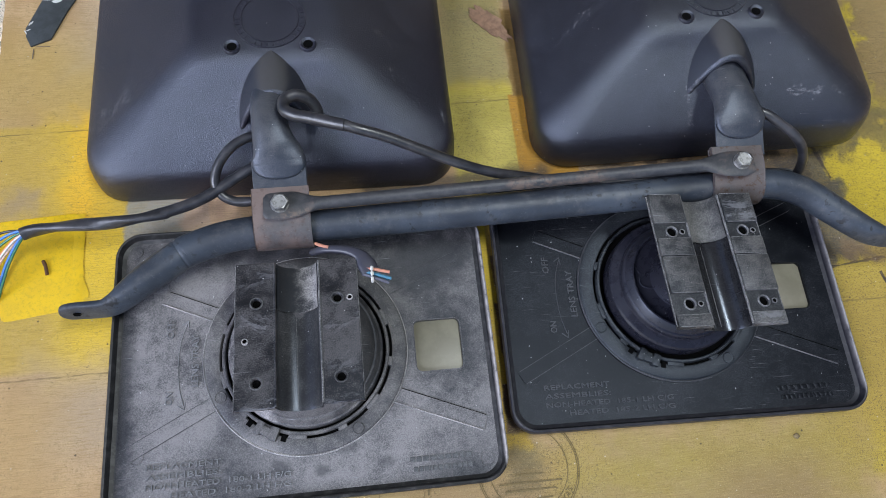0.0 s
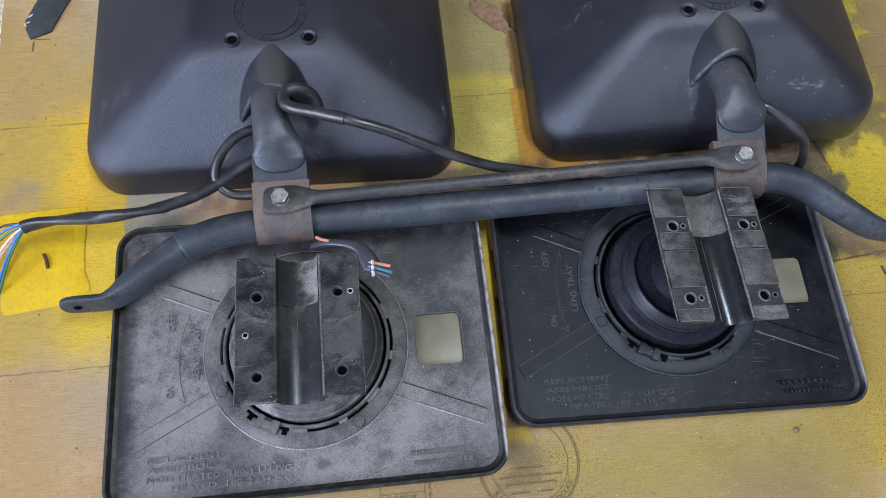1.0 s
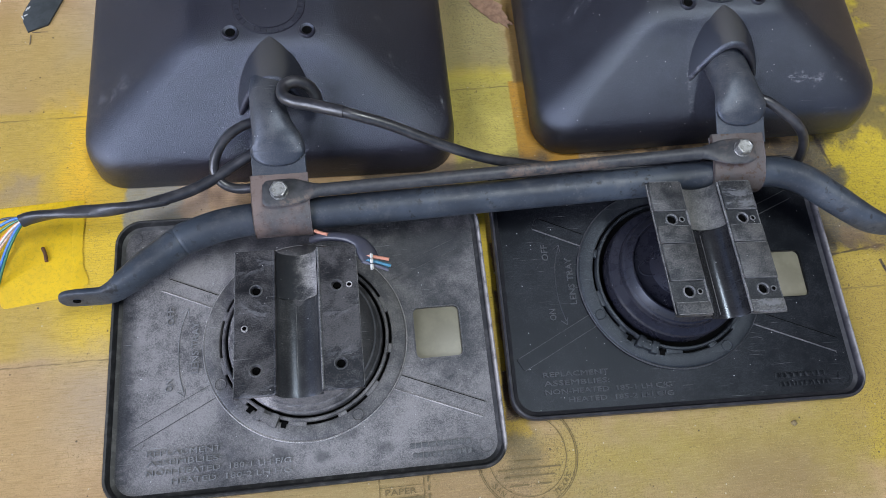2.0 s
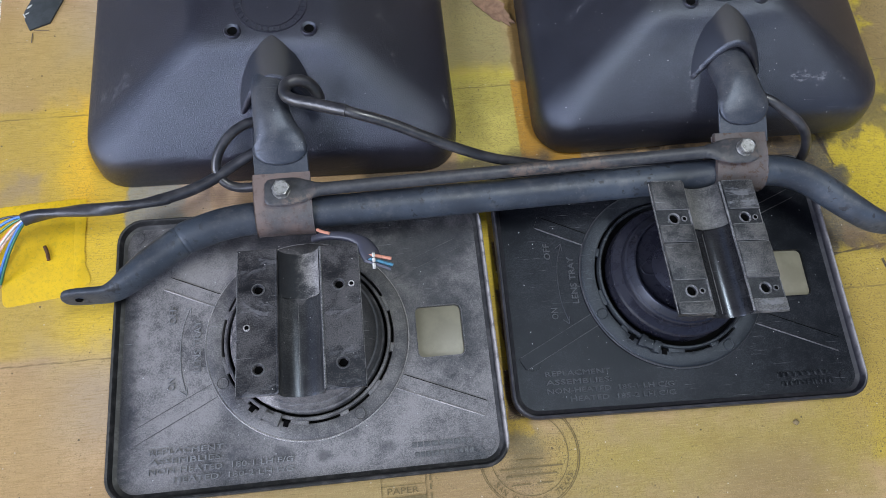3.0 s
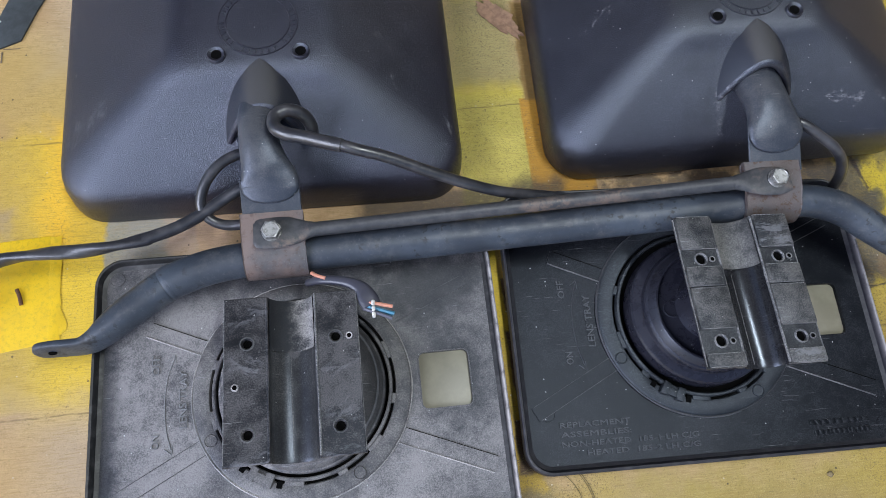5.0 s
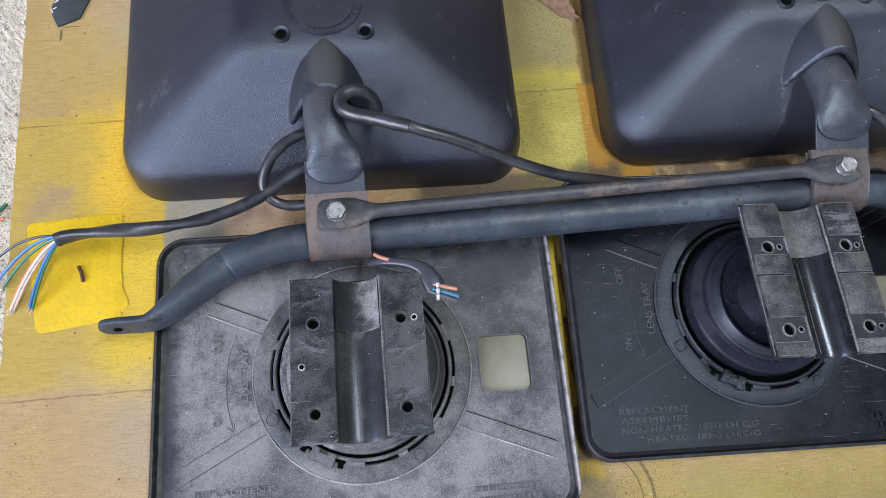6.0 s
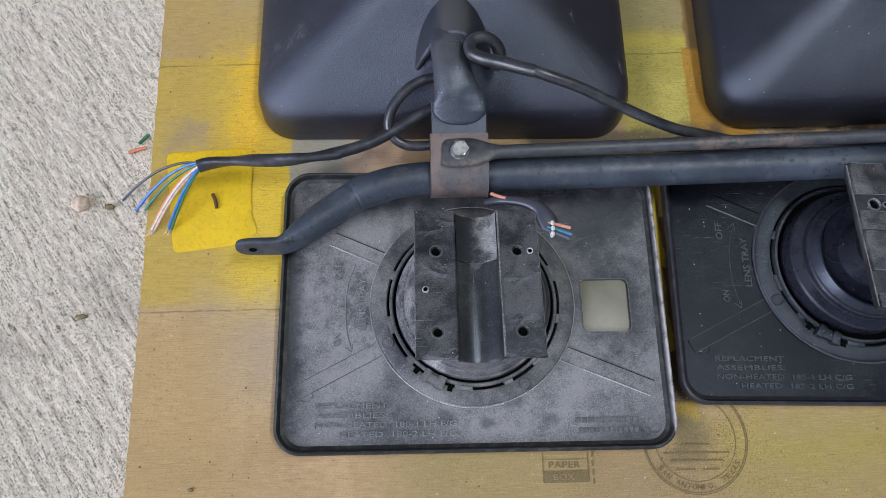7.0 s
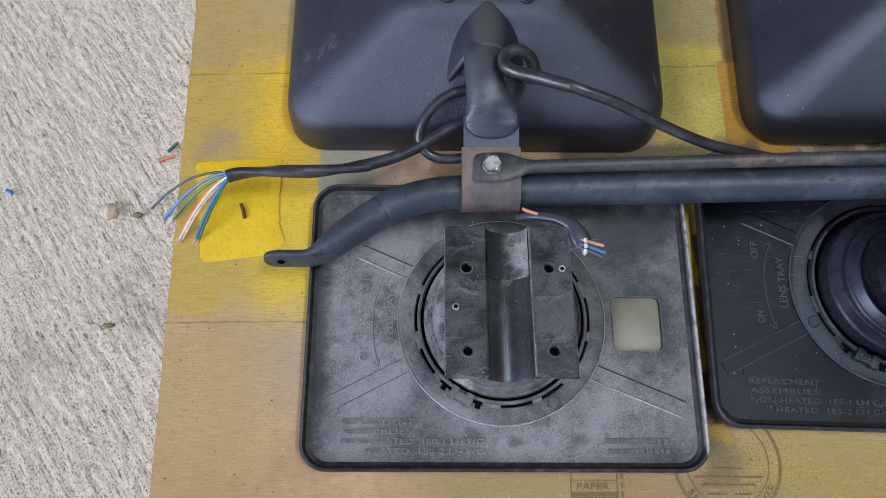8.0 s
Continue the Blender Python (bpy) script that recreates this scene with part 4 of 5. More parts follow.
def build_clamp(ox, oy, oz, tilt, strap_mat, dx, dz, aside=0.0, girth=1.0):
    """One clamp strap over the tube, the flattened arm above it and its bolt; the bolt stands at ox, oy."""
    m = Matrix.Translation((ox, oy, oz)) @ Matrix.Rotation(radians(tilt), 4, 'Z')
    cy, cz, r = -0.0098, 0.0485, 0.0150
    prof = [(0.0180, 0.0722), (0.0080, 0.0708), (0.0000, 0.0696), (-0.0050, 0.0680)]
    prof += [(cy + r * math.cos(radians(a)), cz + r * 1.06 * math.sin(radians(a))) for a in range(100, 246, 10)]
    prof += [(-0.0150, 0.0300), (-0.0135, 0.0255)]
    strap = part("clamp_strap", extrude_profile(prof, -0.0240, 0.0240, -0.0026), strap_mat, bracket)
    strap.matrix_basis = m
    back = [(0.0176, 0.0690), (0.0080, 0.0668), (0.0062, 0.0630)] + [(cy + r * math.cos(radians(a)), cz + r * math.sin(radians(a))) for a in range(40, -75, -12)]
    back = part("clamp_back", extrude_profile(back, -0.0238, 0.0238, 0.0022), strap_mat, bracket)
    back.matrix_basis = m
    arm_pts = [(-0.002, 0.128, 0.0720, 0.0160, 0.0155), (-0.002, 0.106, 0.0790, 0.0160, 0.0155), (-0.002, 0.088, 0.0840, 0.0158, 0.0145), (-0.001, 0.068, 0.0878, 0.0158, 0.0130),
               (0.0005, 0.053, 0.0866, 0.0182, 0.0098), (0.001, 0.044, 0.0842, 0.0212, 0.0066), (0.001, 0.0375, 0.0822, 0.0224, 0.0044), (0.001, 0.0325, 0.0806, 0.0212, 0.0030), (0.001, 0.0285, 0.0791, 0.0176, 0.0022), (0.001, 0.0258, 0.0781, 0.0126, 0.0017), (0.001, 0.0243, 0.0775, 0.0062, 0.0010)]
    arm_pts = [(x + dx * min(1.0, max(0.0, (y - 0.04) / 0.02)), y, z + dz * min(1.0, max(0.0, (y - 0.04) / 0.02)), w * (1 + (girth - 1) * min(1.0, max(0.0, (y - 0.036) / 0.012))), h) for x, y, z, w, h in arm_pts]
    arm = part("arm", sweep(arm_pts, 22, 6, power=2.3), arm_paint, bracket, "flattened tubular arm, dark paint worn pale")
    arm.matrix_basis = m @ Matrix.Translation((aside, 0, 0))
    tab = extrude_profile([(0.0420, 0.0825), (0.0300, 0.0780), (0.0170, 0.0735), (0.0100, 0.0716)], -0.0222, 0.0232, 0.0022)
    part("arm_tab", tab, arm_paint, arm)
    washer = part("washer", revolve([(0.0076, 0.0), (0.0078, 0.0006), (0.0074, 0.0013), (0.0060, 0.0013), (0.0001, 0.0013)], 28), zinc_mat, bracket)
    bm = bmesh.new()
    rings = []
    for z, f, nn in ((0.0, 1.0, 0), (0.0048, 1.0, 0), (0.0058, 0.93, 0), (0.0060, 0.86, 1), (0.0056, 0.80, 1), (0.0055, 0.4, 1)):
        ring = []
        for k in range(24):
            a = 2 * math.pi * k / 24
            hexr = 0.0066 / math.cos((a % (math.pi / 3)) - math.pi / 6)
            rr = hexr * f if nn == 0 else 0.0066 * 1.03 * f
            ring.append((rr * math.cos(a), rr * math.sin(a), z))
        rings.append(ring)
    bolt = part("bolt_head", loft(rings, bm=bm), zinc_mat, bracket, "zinc hex bolt head", angle=25)
    for k in range(6):
        a = 2 * math.pi * k / 6 + 0.3
        mk = part("head_mark", block(-0.0007, 0.0007, -0.0004, 0.0004, 0.0054, 0.0058, 0.0001), zinc_mat, bolt)
        mk.matrix_basis = Matrix.Translation((0.0038 * math.cos(a), 0.0038 * math.sin(a), 0)) @ Matrix.Rotation(a + math.pi / 2, 4, 'Z')
    zz = 0.0764
    washer.matrix_basis = m @ Matrix.Translation((0.0, 0.001, zz)) @ Matrix.Rotation(radians(6), 4, 'X')
    bolt.matrix_basis = m @ Matrix.Translation((0.0, 0.001, zz + 0.0012)) @ Matrix.Rotation(radians(6), 4, 'X')


build_clamp(-0.0525, 0.3473, 0.0, 0.6, strap_brown, -0.0035, 0.0)
build_clamp(0.3545, 0.3576, 0.0082, -1.0, strap_rusty, 0.0015, -0.0060, 0.0045, 1.18)


# ---- lens trays ----
def holed_strip(bm, x0, x1, y0, y1, z, holes, r, depth):
    """A flat strip with round holes, split into one cell a hole along y."""
    ys = sorted(h[1] for h in holes)
    cuts = [y0] + [(a + b) / 2 for a, b in zip(ys, ys[1:])] + [y1]
    n = 20
    for (hx, hy), a, b in zip(sorted(holes, key=lambda h: h[1]), cuts, cuts[1:]):
        outer, inner, low, rim = [], [], [], []
        angs = []
        for k in range(n):
            angs.append(2 * math.pi * k / n)
        for cx, cy in ((x1, a), (x1, b), (x0, b), (x0, a)):
            ang = math.atan2(cy - hy, cx - hx) % (2 * math.pi)
            near = min(range(n), key=lambda q: abs((angs[q] - ang + math.pi) % (2 * math.pi) - math.pi))
            angs[near] = ang
        for ang in angs:
            c, s = math.cos(ang), math.sin(ang)
            far = min([(x1 - hx) / c if c > 1e-6 else 9, (x0 - hx) / c if c < -1e-6 else 9, (b - hy) / s if s > 1e-6 else 9, (a - hy) / s if s < -1e-6 else 9])
            outer.append((hx + c * far, hy + s * far, z))
            rim.append((hx + c * r * 1.18, hy + s * r * 1.18, z))
            inner.append((hx + c * r, hy + s * r, z - 0.0008))
            low.append((hx + c * r * 0.95, hy + s * r * 0.95, z - depth))
        loft([low, inner, rim, outer], cap0=True, cap1=False, bm=bm)


def rrect_xy(x0, x1, y0, y1, z):
    """Four corners at height z."""
    return [(x0, y0, z), (x1, y0, z), (x1, y1, z), (x0, y1, z)]


def build_clamp_block(parent, m, mat_a, groove_mat, ribbed):
    """The half-round tube clamp block with two flats, a groove and bolt holes; its origin lies midway between the holes."""
    hw, g, th = 0.0490, 0.0170, 0.017
    y0, y1 = -0.0530, 0.0685
    holes = [(-0.0328, -0.0325), (-0.0328, 0.0325), (0.0328, -0.0325), (0.0328, 0.0325)]
    blk = part("clamp_block", block(-hw + 0.012, hw - 0.012, y0 + 0.008, y1 - 0.008, -th - 0.004, -th + 0.002, 0.0008), mat_a, parent)
    blk.matrix_basis = m
    # a flat on each side of the groove: its walls, and a pad round each bolt hole
    for s in (-1, 1):
        a, b = sorted((s * g, s * hw))
        lo, hi = (a, b - 0.009) if s > 0 else (a + 0.009, b)
        outline = [rrect_xy(a + 0.0012, b - 0.0012, y0 + 0.0012, y1 - 0.0012, -0.0006 if ribbed else 0.0), rrect_xy(a + 0.0004, b - 0.0004, y0 + 0.0004, y1 - 0.0004, -0.0006), rrect_xy(a, b, y0, y1, -0.0018), rrect_xy(lo, hi, y0 + 0.004, y1 - 0.004, -th)]
        part("flat_wall", loft(outline, cap0=False, cap1=True), mat_a, blk, angle=30)
        side = [(hx - (0 if ribbed else s * 0.001), hy) for hx, hy in holes if hx * s > 0]
        bmp = bmesh.new()
        holed_strip(bmp, a + 0.0012, b - 0.0012, y0 + 0.0012, y1 - 0.0012, -0.0006 if ribbed else 0.0, side, 0.0042 if ribbed else 0.0034, 0.012)
        part("flat", bmp, block_dark if ribbed else mat_a, blk, angle=30)
        for hx, hy in side:
            part("bolt_hole", revolve([(0.0043 if ribbed else 0.0035, -0.0030), (0.0002, -0.0034)], 16, centre=(hx, hy)), gap_black, blk)
            part("hole_rim", revolve([(0.0056, -0.0008), (0.0053, 0.0006), (0.0047, 0.0008), (0.0040, -0.0006)], 22, centre=(hx, hy)), rim_worn if ribbed else rim_scuffed, blk)
        if ribbed:
            # raised plates between the bolt holes, each a little different at its rubbed edges
            for ya, yb, lift in ((0.0400, y1 - 0.0008, 0.0022), (0.0100, 0.0258, 0.0019), (-0.0235, 0.0088, 0.0022), (y0 + 0.0008, -0.0420, 0.0016)):
                part("plate", block(a + 0.0012, b - 0.0012, ya, yb, -0.0012, lift, 0.0007), mat_a, blk)
                for ye in (ya + 0.0002, yb - 0.0002):
                    part("plate_edge", block(a + 0.0022, b - 0.0026, ye - 0.0003, ye + 0.0003, lift - 0.0009, lift + 0.0001, 0.0002), rim_worn, blk)
    part("stub", revolve([(0.0028, -0.0005), (0.0026, 0.0014), (0.0018, 0.0016), (0.0015, 0.0004)], 14, centre=(-0.0405, 0.0010)), edge_worn if not ribbed else rim_worn, blk)
    part("stub_bore", revolve([(0.0019, 0.0011), (0.0001, 0.0011)], 12, centre=(-0.0405, 0.0010)), gap_black, blk)
    # the groove: a deeper bore with a moulding seam, and a shallower dusty seat over its far third
    arc = []
    for k in range(17):
        a = math.pi + math.pi * k / 16
        arc.append((0.0167 * math.cos(a), -0.0008 + 0.0138 * math.sin(a)))
    seat = 0.0275
    rings = [[(x * f, y, z * q - e) for x, z in arc] for y, f, q, e in ((y0 + 0.0005, 1.02, 1.0, 0.001), (y0 + 0.004, 1.0, 1.0, 0.0), (seat - 0.0015, 1.0, 1.0, 0.0), (seat, 1.0, 1.0, 0.0))]
    grv = part("groove", loft(rings, closed=False), groove_mat, blk)
    seam = block(-0.0026, -0.0020, y0 + 0.004, seat - 0.004, -0.0150, -0.0140, 0.0002)
    part("groove_seam", seam, rim_worn, grv)
    rings = [[(x * f, y, z * q) for x, z in arc] for y, f, q in ((seat, 0.965, 0.91), (seat + 0.002, 0.955, 0.90), (y1 - 0.004, 0.955, 0.90), (y1 - 0.0005, 1.0, 0.97))]
    part("groove_seat", loft(rings, closed=False), groove_dust_half if not ribbed else groove_dust, blk)
    # small pin holes beside the bolt holes
    for hx, hy in holes if ribbed else holes[3:]:
        part("pin_hole", revolve([(0.0026, 0.0), (0.0025, 0.0010), (0.0017, 0.0010), (0.0015, 0.0002)], 16, centre=(hx + 0.0088, hy - 0.0005)), rim_worn if ribbed else edge_worn, blk)
        part("pin_bore", revolve([(0.0017, 0.0007), (0.0002, 0.0007)], 12, centre=(hx + 0.0088, hy - 0.0005)), gap_black, blk)
    for sgn in (-1, 1):
        # a raised lip along the groove, chipped in places
        pts = []
        for k in range(25):
            y = y0 + 0.0015 + (y1 - y0 - 0.003) * k / 24
            pts.append((sgn * (g + 0.0006) + 0.0003 * noise.noise(Vector((y * 300, sgn * 5, 1))), y, -0.0002 + 0.0003 * noise.noise(Vector((y * 420, 2, sgn))), 0.0010, 0.0011))
        part("groove_lip", sweep(pts, 8, 2), (rim_worn if sgn > 0 else mat_a) if not ribbed else rim_worn, blk)
    # outer edges rubbed pale in places
    for sgn in (-1, 1):
        pts = []
        for k in range(31):
            y = y0 + 0.0020 + (y1 - y0 - 0.004) * k / 30
            r = 0.0004 + 0.0006 * max(0.0, noise.noise(Vector((y * 160, sgn * 3 + 7, ribbed))))
            pts.append((sgn * (hw - 0.0006), y, -0.0007, r, r))
        part("worn_edge", sweep(pts, 6, 2), rim_worn, blk)
    # end webs under the groove
    for y in (y0 + 0.002, y1 - 0.004):
        bmw = bmesh.new()
        f = [[(x, y, zz - 0.0006) for x, zz in arc], [(x, y, -th) for x, zz in arc], [(x, y + 0.002, -th) for x, zz in arc], [(x, y + 0.002, zz - 0.0006) for x, zz in arc]]
        part("end_web", loft(f, closed=False, bm=bmw), mat_a, blk)
    return blk


def build_tray(m, plate_mat, rim_mat, ring_mat, dome_mat, block_mat, groove_mat, block_m, stepped, words, label, lm):
    """A lens tray lying face down: shallow dish, ribs, turret ring, pivot and clamp block."""
    top = empty("mirror_lens_tray", m, label, "mirror tray", "mirror lens trays")
    hw, hd, sh = 0.1635, 0.1212, -0.0018
    # plate and wall; the pane opening goes right through the plate
    wx0, wx1, wy0, wy1 = 0.0942, 0.1351, -0.0257, 0.0197
    bm = bmesh.new()
    fl = 0.0085
    prof = [(0.0085, 0.0003, 0.014), (0.0065, 0.0003, 0.0155), (0.0050, 0.0040, 0.017), (0.0004, 0.0062, 0.0215), (0.0, 0.0068, 0.022), (0.0, 0.0135, 0.022), (0.0004, 0.0155, 0.0218), (0.0014, 0.0163, 0.021), (0.0026, 0.0160, 0.020), (0.0034, 0.0145, 0.019), (0.0044, 0.0100, 0.018), (0.0075, fl, 0.016)]
    rings = [rrect(hw - i, sh - hd + i, sh + hd - i, r, 8, 6, z) for i, z, r in prof]
    loft(rings, cap0=True, cap1=False, bm=bm)
    # the dish floor, with the opening left out
    inner = rings[-1]
    part("tray_rim", bm, rim_mat, top)
    bm = bmesh.new()
    outer = [bm.verts.new(p) for p in inner]
    bm.faces.new(outer)
    whole = rrect((wx1 - wx0) / 2, wy0, wy1, 0.005, 5, 2, fl)
    cx = (wx0 + wx1) / 2
    bmesh.ops.delete(bm, geom=bm.faces[:], context='FACES_ONLY')
    for i in range(len(outer)):
        bm.edges.new((outer[i], outer[(i + 1) % len(outer)])) if not bm.edges.get((outer[i], outer[(i + 1) % len(outer)])) else None
    wv = [bm.verts.new((x + cx, y, z)) for x, y, z in whole]
    for i in range(len(wv)):
        bm.edges.new((wv[i], wv[(i + 1) % len(wv)]))
    bmesh.ops.triangle_fill(bm, edges=bm.edges[:], use_beauty=True, use_dissolve=False)
    low = [bm.verts.new((v.co.x, v.co.y, fl - 0.0035)) for v in wv]
    for i in range(len(wv)):
        j = (i + 1) % len(wv)
        bm.faces.new((wv[i], wv[j], low[j], low[i]))
    part("tray_plate", bm, plate_mat, top, smooth=False)
    fr = [rrect((wx1 - wx0) / 2 + e, wy0 - e, wy1 + e, 0.005 + e, 5, 2, z) for e, z in ((0.0012, fl - 0.0002), (0.0010, fl + 0.0006), (0.0001, fl + 0.0006), (0.0, fl - 0.001))]
    f = part("pane_frame", loft(fr, cap0=False, cap1=False), plate_mat, top)
    f.matrix_basis = Matrix.Translation((cx, 0, 0))
    part("mirror_pane", block(wx0 - 0.003, wx1 + 0.003, wy0 - 0.003, wy1 + 0.003, 0.0030, 0.0056, 0.0004), glass_back, top, "greenish grey back of the mirror glass")

    # ribs from the ring to the rim: a low flat bar, one edge rubbed pale, the other a black strip drawn as its shadow
    for ang, off, half, ln, pale in ((-22.5, -0.0122, 0.0066, 0.0860, -1), (23.0, 0.0184, 0.0048, 0.0800, 0), (156.2, -0.0052, 0.0062, 0.0560, 1), (207.5, -0.0030, 0.0060, 0.0880, 0)):
        turn = Matrix.Rotation(radians(ang), 4, 'Z')
        r = part("rib", block(0.080, 0.080 + ln, off - half, off + half, fl - 0.001, fl + 0.0006, 0.0004, m=turn), plate_mat, top, smooth=False)
        for sgn in (-1, 1):
            e = off + sgn * half
            if pale == sgn:
                part("rib_edge", block(0.085, 0.079 + ln, e - 0.0004, e + 0.0004, fl - 0.0006, fl + 0.0016, 0.0002, m=turn), edge_worn if not stepped else rim_worn, r)
            else:
                part("rib_edge", block(0.088, 0.078 + ln, e - 0.00025, e + 0.00025, fl - 0.0006, fl + 0.0009, 0.0001, m=turn), gap_black if pale else rim_scuffed, r)

    # turret ring
    part("turret_ring", revolve([(0.0875, fl - 0.001), (0.0872, fl + 0.0012), (0.0862, fl + 0.0030), (0.0850, fl + 0.0036), (0.0800, fl + 0.0042), (0.0755, fl + 0.0046), (0.0738, fl + 0.0042), (0.0733, fl + 0.0020), (0.0730, fl - 0.006)], 96), ring_mat, top)
    part("ring_edge", revolve([(0.0877, fl - 0.0008), (0.0876, fl + 0.0016), (0.0870, fl + 0.0026), (0.0864, fl + 0.0022)], 96), lm if stepped else edge_worn, top)
    worn = [(0.0875 * math.cos(radians(g)), 0.0875 * math.sin(radians(g)), fl + 0.0018, 0.0008, 0.0012) for g in range(165, 286, 10)]
    part("ring_wear", sweep(worn, 8, 3), edge_worn if not stepped else lm, top)
    part("ring_gap", revolve([(0.0731, fl + 0.0003), (0.0400, fl + 0.0003)], 72), gap_black, top)
    part("split_ring", revolve([(0.0712, fl - 0.004), (0.0712, fl + 0.0062), (0.0705, fl + 0.0072), (0.0690, fl + 0.0074), (0.0682, fl + 0.0068), (0.0680, fl - 0.004)], 96), ring_mat, top)
    for k, a in enumerate((195, 222, 262, 292, 318, 348, 20, 160)):
        w = 0.004 if k % 2 else 0.0075
        tabp = part("ring_tab", block(0.0695, 0.0742, -w, w, fl + 0.0010, fl + 0.0052, 0.0005), ring_mat, top)
        tabp.matrix_basis = Matrix.Rotation(radians(a), 4, 'Z')
    # the two ends of the split ring and their clip
    for a, w in ((236.5, 0.0030), (247.0, 0.0034)):
        e = part("ring_end", block(0.0680, 0.0790, -w, w, fl + 0.0010, fl + 0.0098, 0.0010), ring_mat, top)
        e.matrix_basis = Matrix.Rotation(radians(a), 4, 'Z')
    clip = part("ring_clip", block(0.0705, 0.0775, -0.0085, 0.0050, fl + 0.0040, fl + 0.0095, 0.0012), ring_mat, top)
    clip.matrix_basis = Matrix.Rotation(radians(242.0), 4, 'Z')
    for a in (229.5, 253.5):
        s = part("ring_slot", block(0.0720, 0.0775, -0.0022, 0.0022, fl + 0.0030, fl + 0.0053, 0.0003), gap_black, top)
        s.matrix_basis = Matrix.Rotation(radians(a), 4, 'Z')
    for a in (300, 205):
        p = part("moulding_mark", revolve([(0.0052, fl + 0.0036), (0.0050, fl + 0.0050), (0.0046, fl + 0.0052), (0.0042, fl + 0.0046), (0.0002, fl + 0.0046)], 24, centre=(0.0800 * math.cos(radians(a)), 0.0800 * math.sin(radians(a)))), ring_mat, top)
    for x, y in ((0.146, -0.104), (-0.148, 0.104), (-0.140, -0.075), (0.145, 0.100)):
        part("moulding_mark", revolve([(0.0062, fl - 0.0004), (0.0060, fl + 0.0005), (0.0055, fl + 0.0005), (0.0053, fl + 0.0001), (0.0002, fl + 0.0001)], 28, centre=(x, y)), plate_mat, top)

    # the pivot
    if stepped:
        prof = [(0.0660, fl - 0.004), (0.0660, 0.0180), (0.0654, 0.0252), (0.0640, 0.0272), (0.0600, 0.0290), (0.0572, 0.0300), (0.0566, 0.0310), (0.0562, 0.0352), (0.0552, 0.0366), (0.0538, 0.0374),
                (0.0500, 0.0428), (0.0492, 0.0436), (0.0478, 0.0438), (0.0470, 0.0430), (0.0466, 0.0405), (0.0452, 0.0400), (0.0002, 0.0400)]
    else:
        prof = [(0.0655, fl - 0.004), (0.0655, 0.0130), (0.0648, 0.0190), (0.0632, 0.0200), (0.0622, 0.0240), (0.0600, 0.0270), (0.0585, 0.0272), (0.0572, 0.0310), (0.0535, 0.0375), (0.0500, 0.0405), (0.0430, 0.0440), (0.0002, 0.0450)]
    prof = [(r * (0.955 if stepped else 1.005), z) for r, z in prof]
    pivot = part("pivot", revolve(prof, 96), dome_mat, top, angle=16 if stepped else 40)
    if stepped:
        # keyhole moulding and seams on the pivot's face
        pts = [(-0.024, 0.0010), (-0.030, 0.0060), (-0.037, 0.0040), (-0.040, -0.0010), (-0.037, -0.0060), (-0.030, -0.0075), (-0.024, -0.0060)]
        key = sweep([(x, y, 0.0402, 0.0007, 0.0009) for x, y in pts + pts[:1]], 8, 6)
        part("keyhole_edge", key, dome_mat, pivot)
        key = revolve([(0.0100, 0.0396), (0.0099, 0.0404), (0.0094, 0.0404), (0.0093, 0.0396)], 28, centre=(-0.031, 0.013))
        part("moulded_ring", key, dome_mat, pivot)
    build_clamp_block(top, block_m, block_mat, groove_mat, stepped)
    part("pivot_post", revolve([(0.030, 0.038), (0.029, 0.046), (0.026, 0.060), (0.0002, 0.060)], 40), dome_mat if stepped else block_mat, top)

    # raised writing
    up = fl + 0.0002
    y0 = -0.0865
    for i, (txt, x, w) in enumerate(words):
        lettering(txt, 0.0062, w, top, lm, Matrix.Translation((x, y0 - 0.0076 * i, up)))
    bars([0.0042] * 2 + [0.005, 0.0055, 0.0048, 0.0055, 0.0048, 0.0042, 0.0048], 0.0044, 0.0011, top, tray_plastic_clean if stepped else rim_scuffed, Matrix.Translation((0.0812, -0.1010, up)))
    bars([0.0036] * 3 + [0.0018] + [0.0036] * 3 + [0.0018] + [0.0036] * 4, 0.0042, 0.0009, top, tray_plastic_clean if stepped else rim_scuffed, Matrix.Translation((0.0835, -0.1090, up)))
    turn = Matrix.Rotation(radians(90), 4, 'Z')
    lettering("OFF", 0.0085, 0.0155, top, lm, Matrix.Translation((-0.1125, 0.0215, up)) @ turn)
    lettering("ON", 0.0085, 0.0105, top, lm, Matrix.Translation((-0.1125, -0.0355, up)) @ turn)
    lettering("LENS TRAY", 0.0085, 0.0445, top, lm, Matrix.Translation((-0.0915, -0.0215, up)) @ turn)
    arc = [(-0.1015, 0.034), (-0.1065, 0.019), (-0.1085, 0.0), (-0.1075, -0.020), (-0.1035, -0.037)]
    part("arrow_shaft", sweep([(x, y, up, 0.0004, 0.0006) for x, y in arc], 8, 8), lm, top)
    for tip, a in (((-0.1010, 0.0365), 65), ((-0.1030, -0.0405), -68)):
        b = bmesh.new()
        d = radians(a)
        for e in (150, -150):
            q = (tip[0] + 0.0068 * math.cos(d + radians(e)), tip[1] + 0.0068 * math.sin(d + radians(e)))
            sweep([(*tip, up, 0.0004, 0.0006), (*q, up, 0.0004, 0.0006)], 8, 2, bm=b)
        part("arrow_head", b, lm, top)
    return top


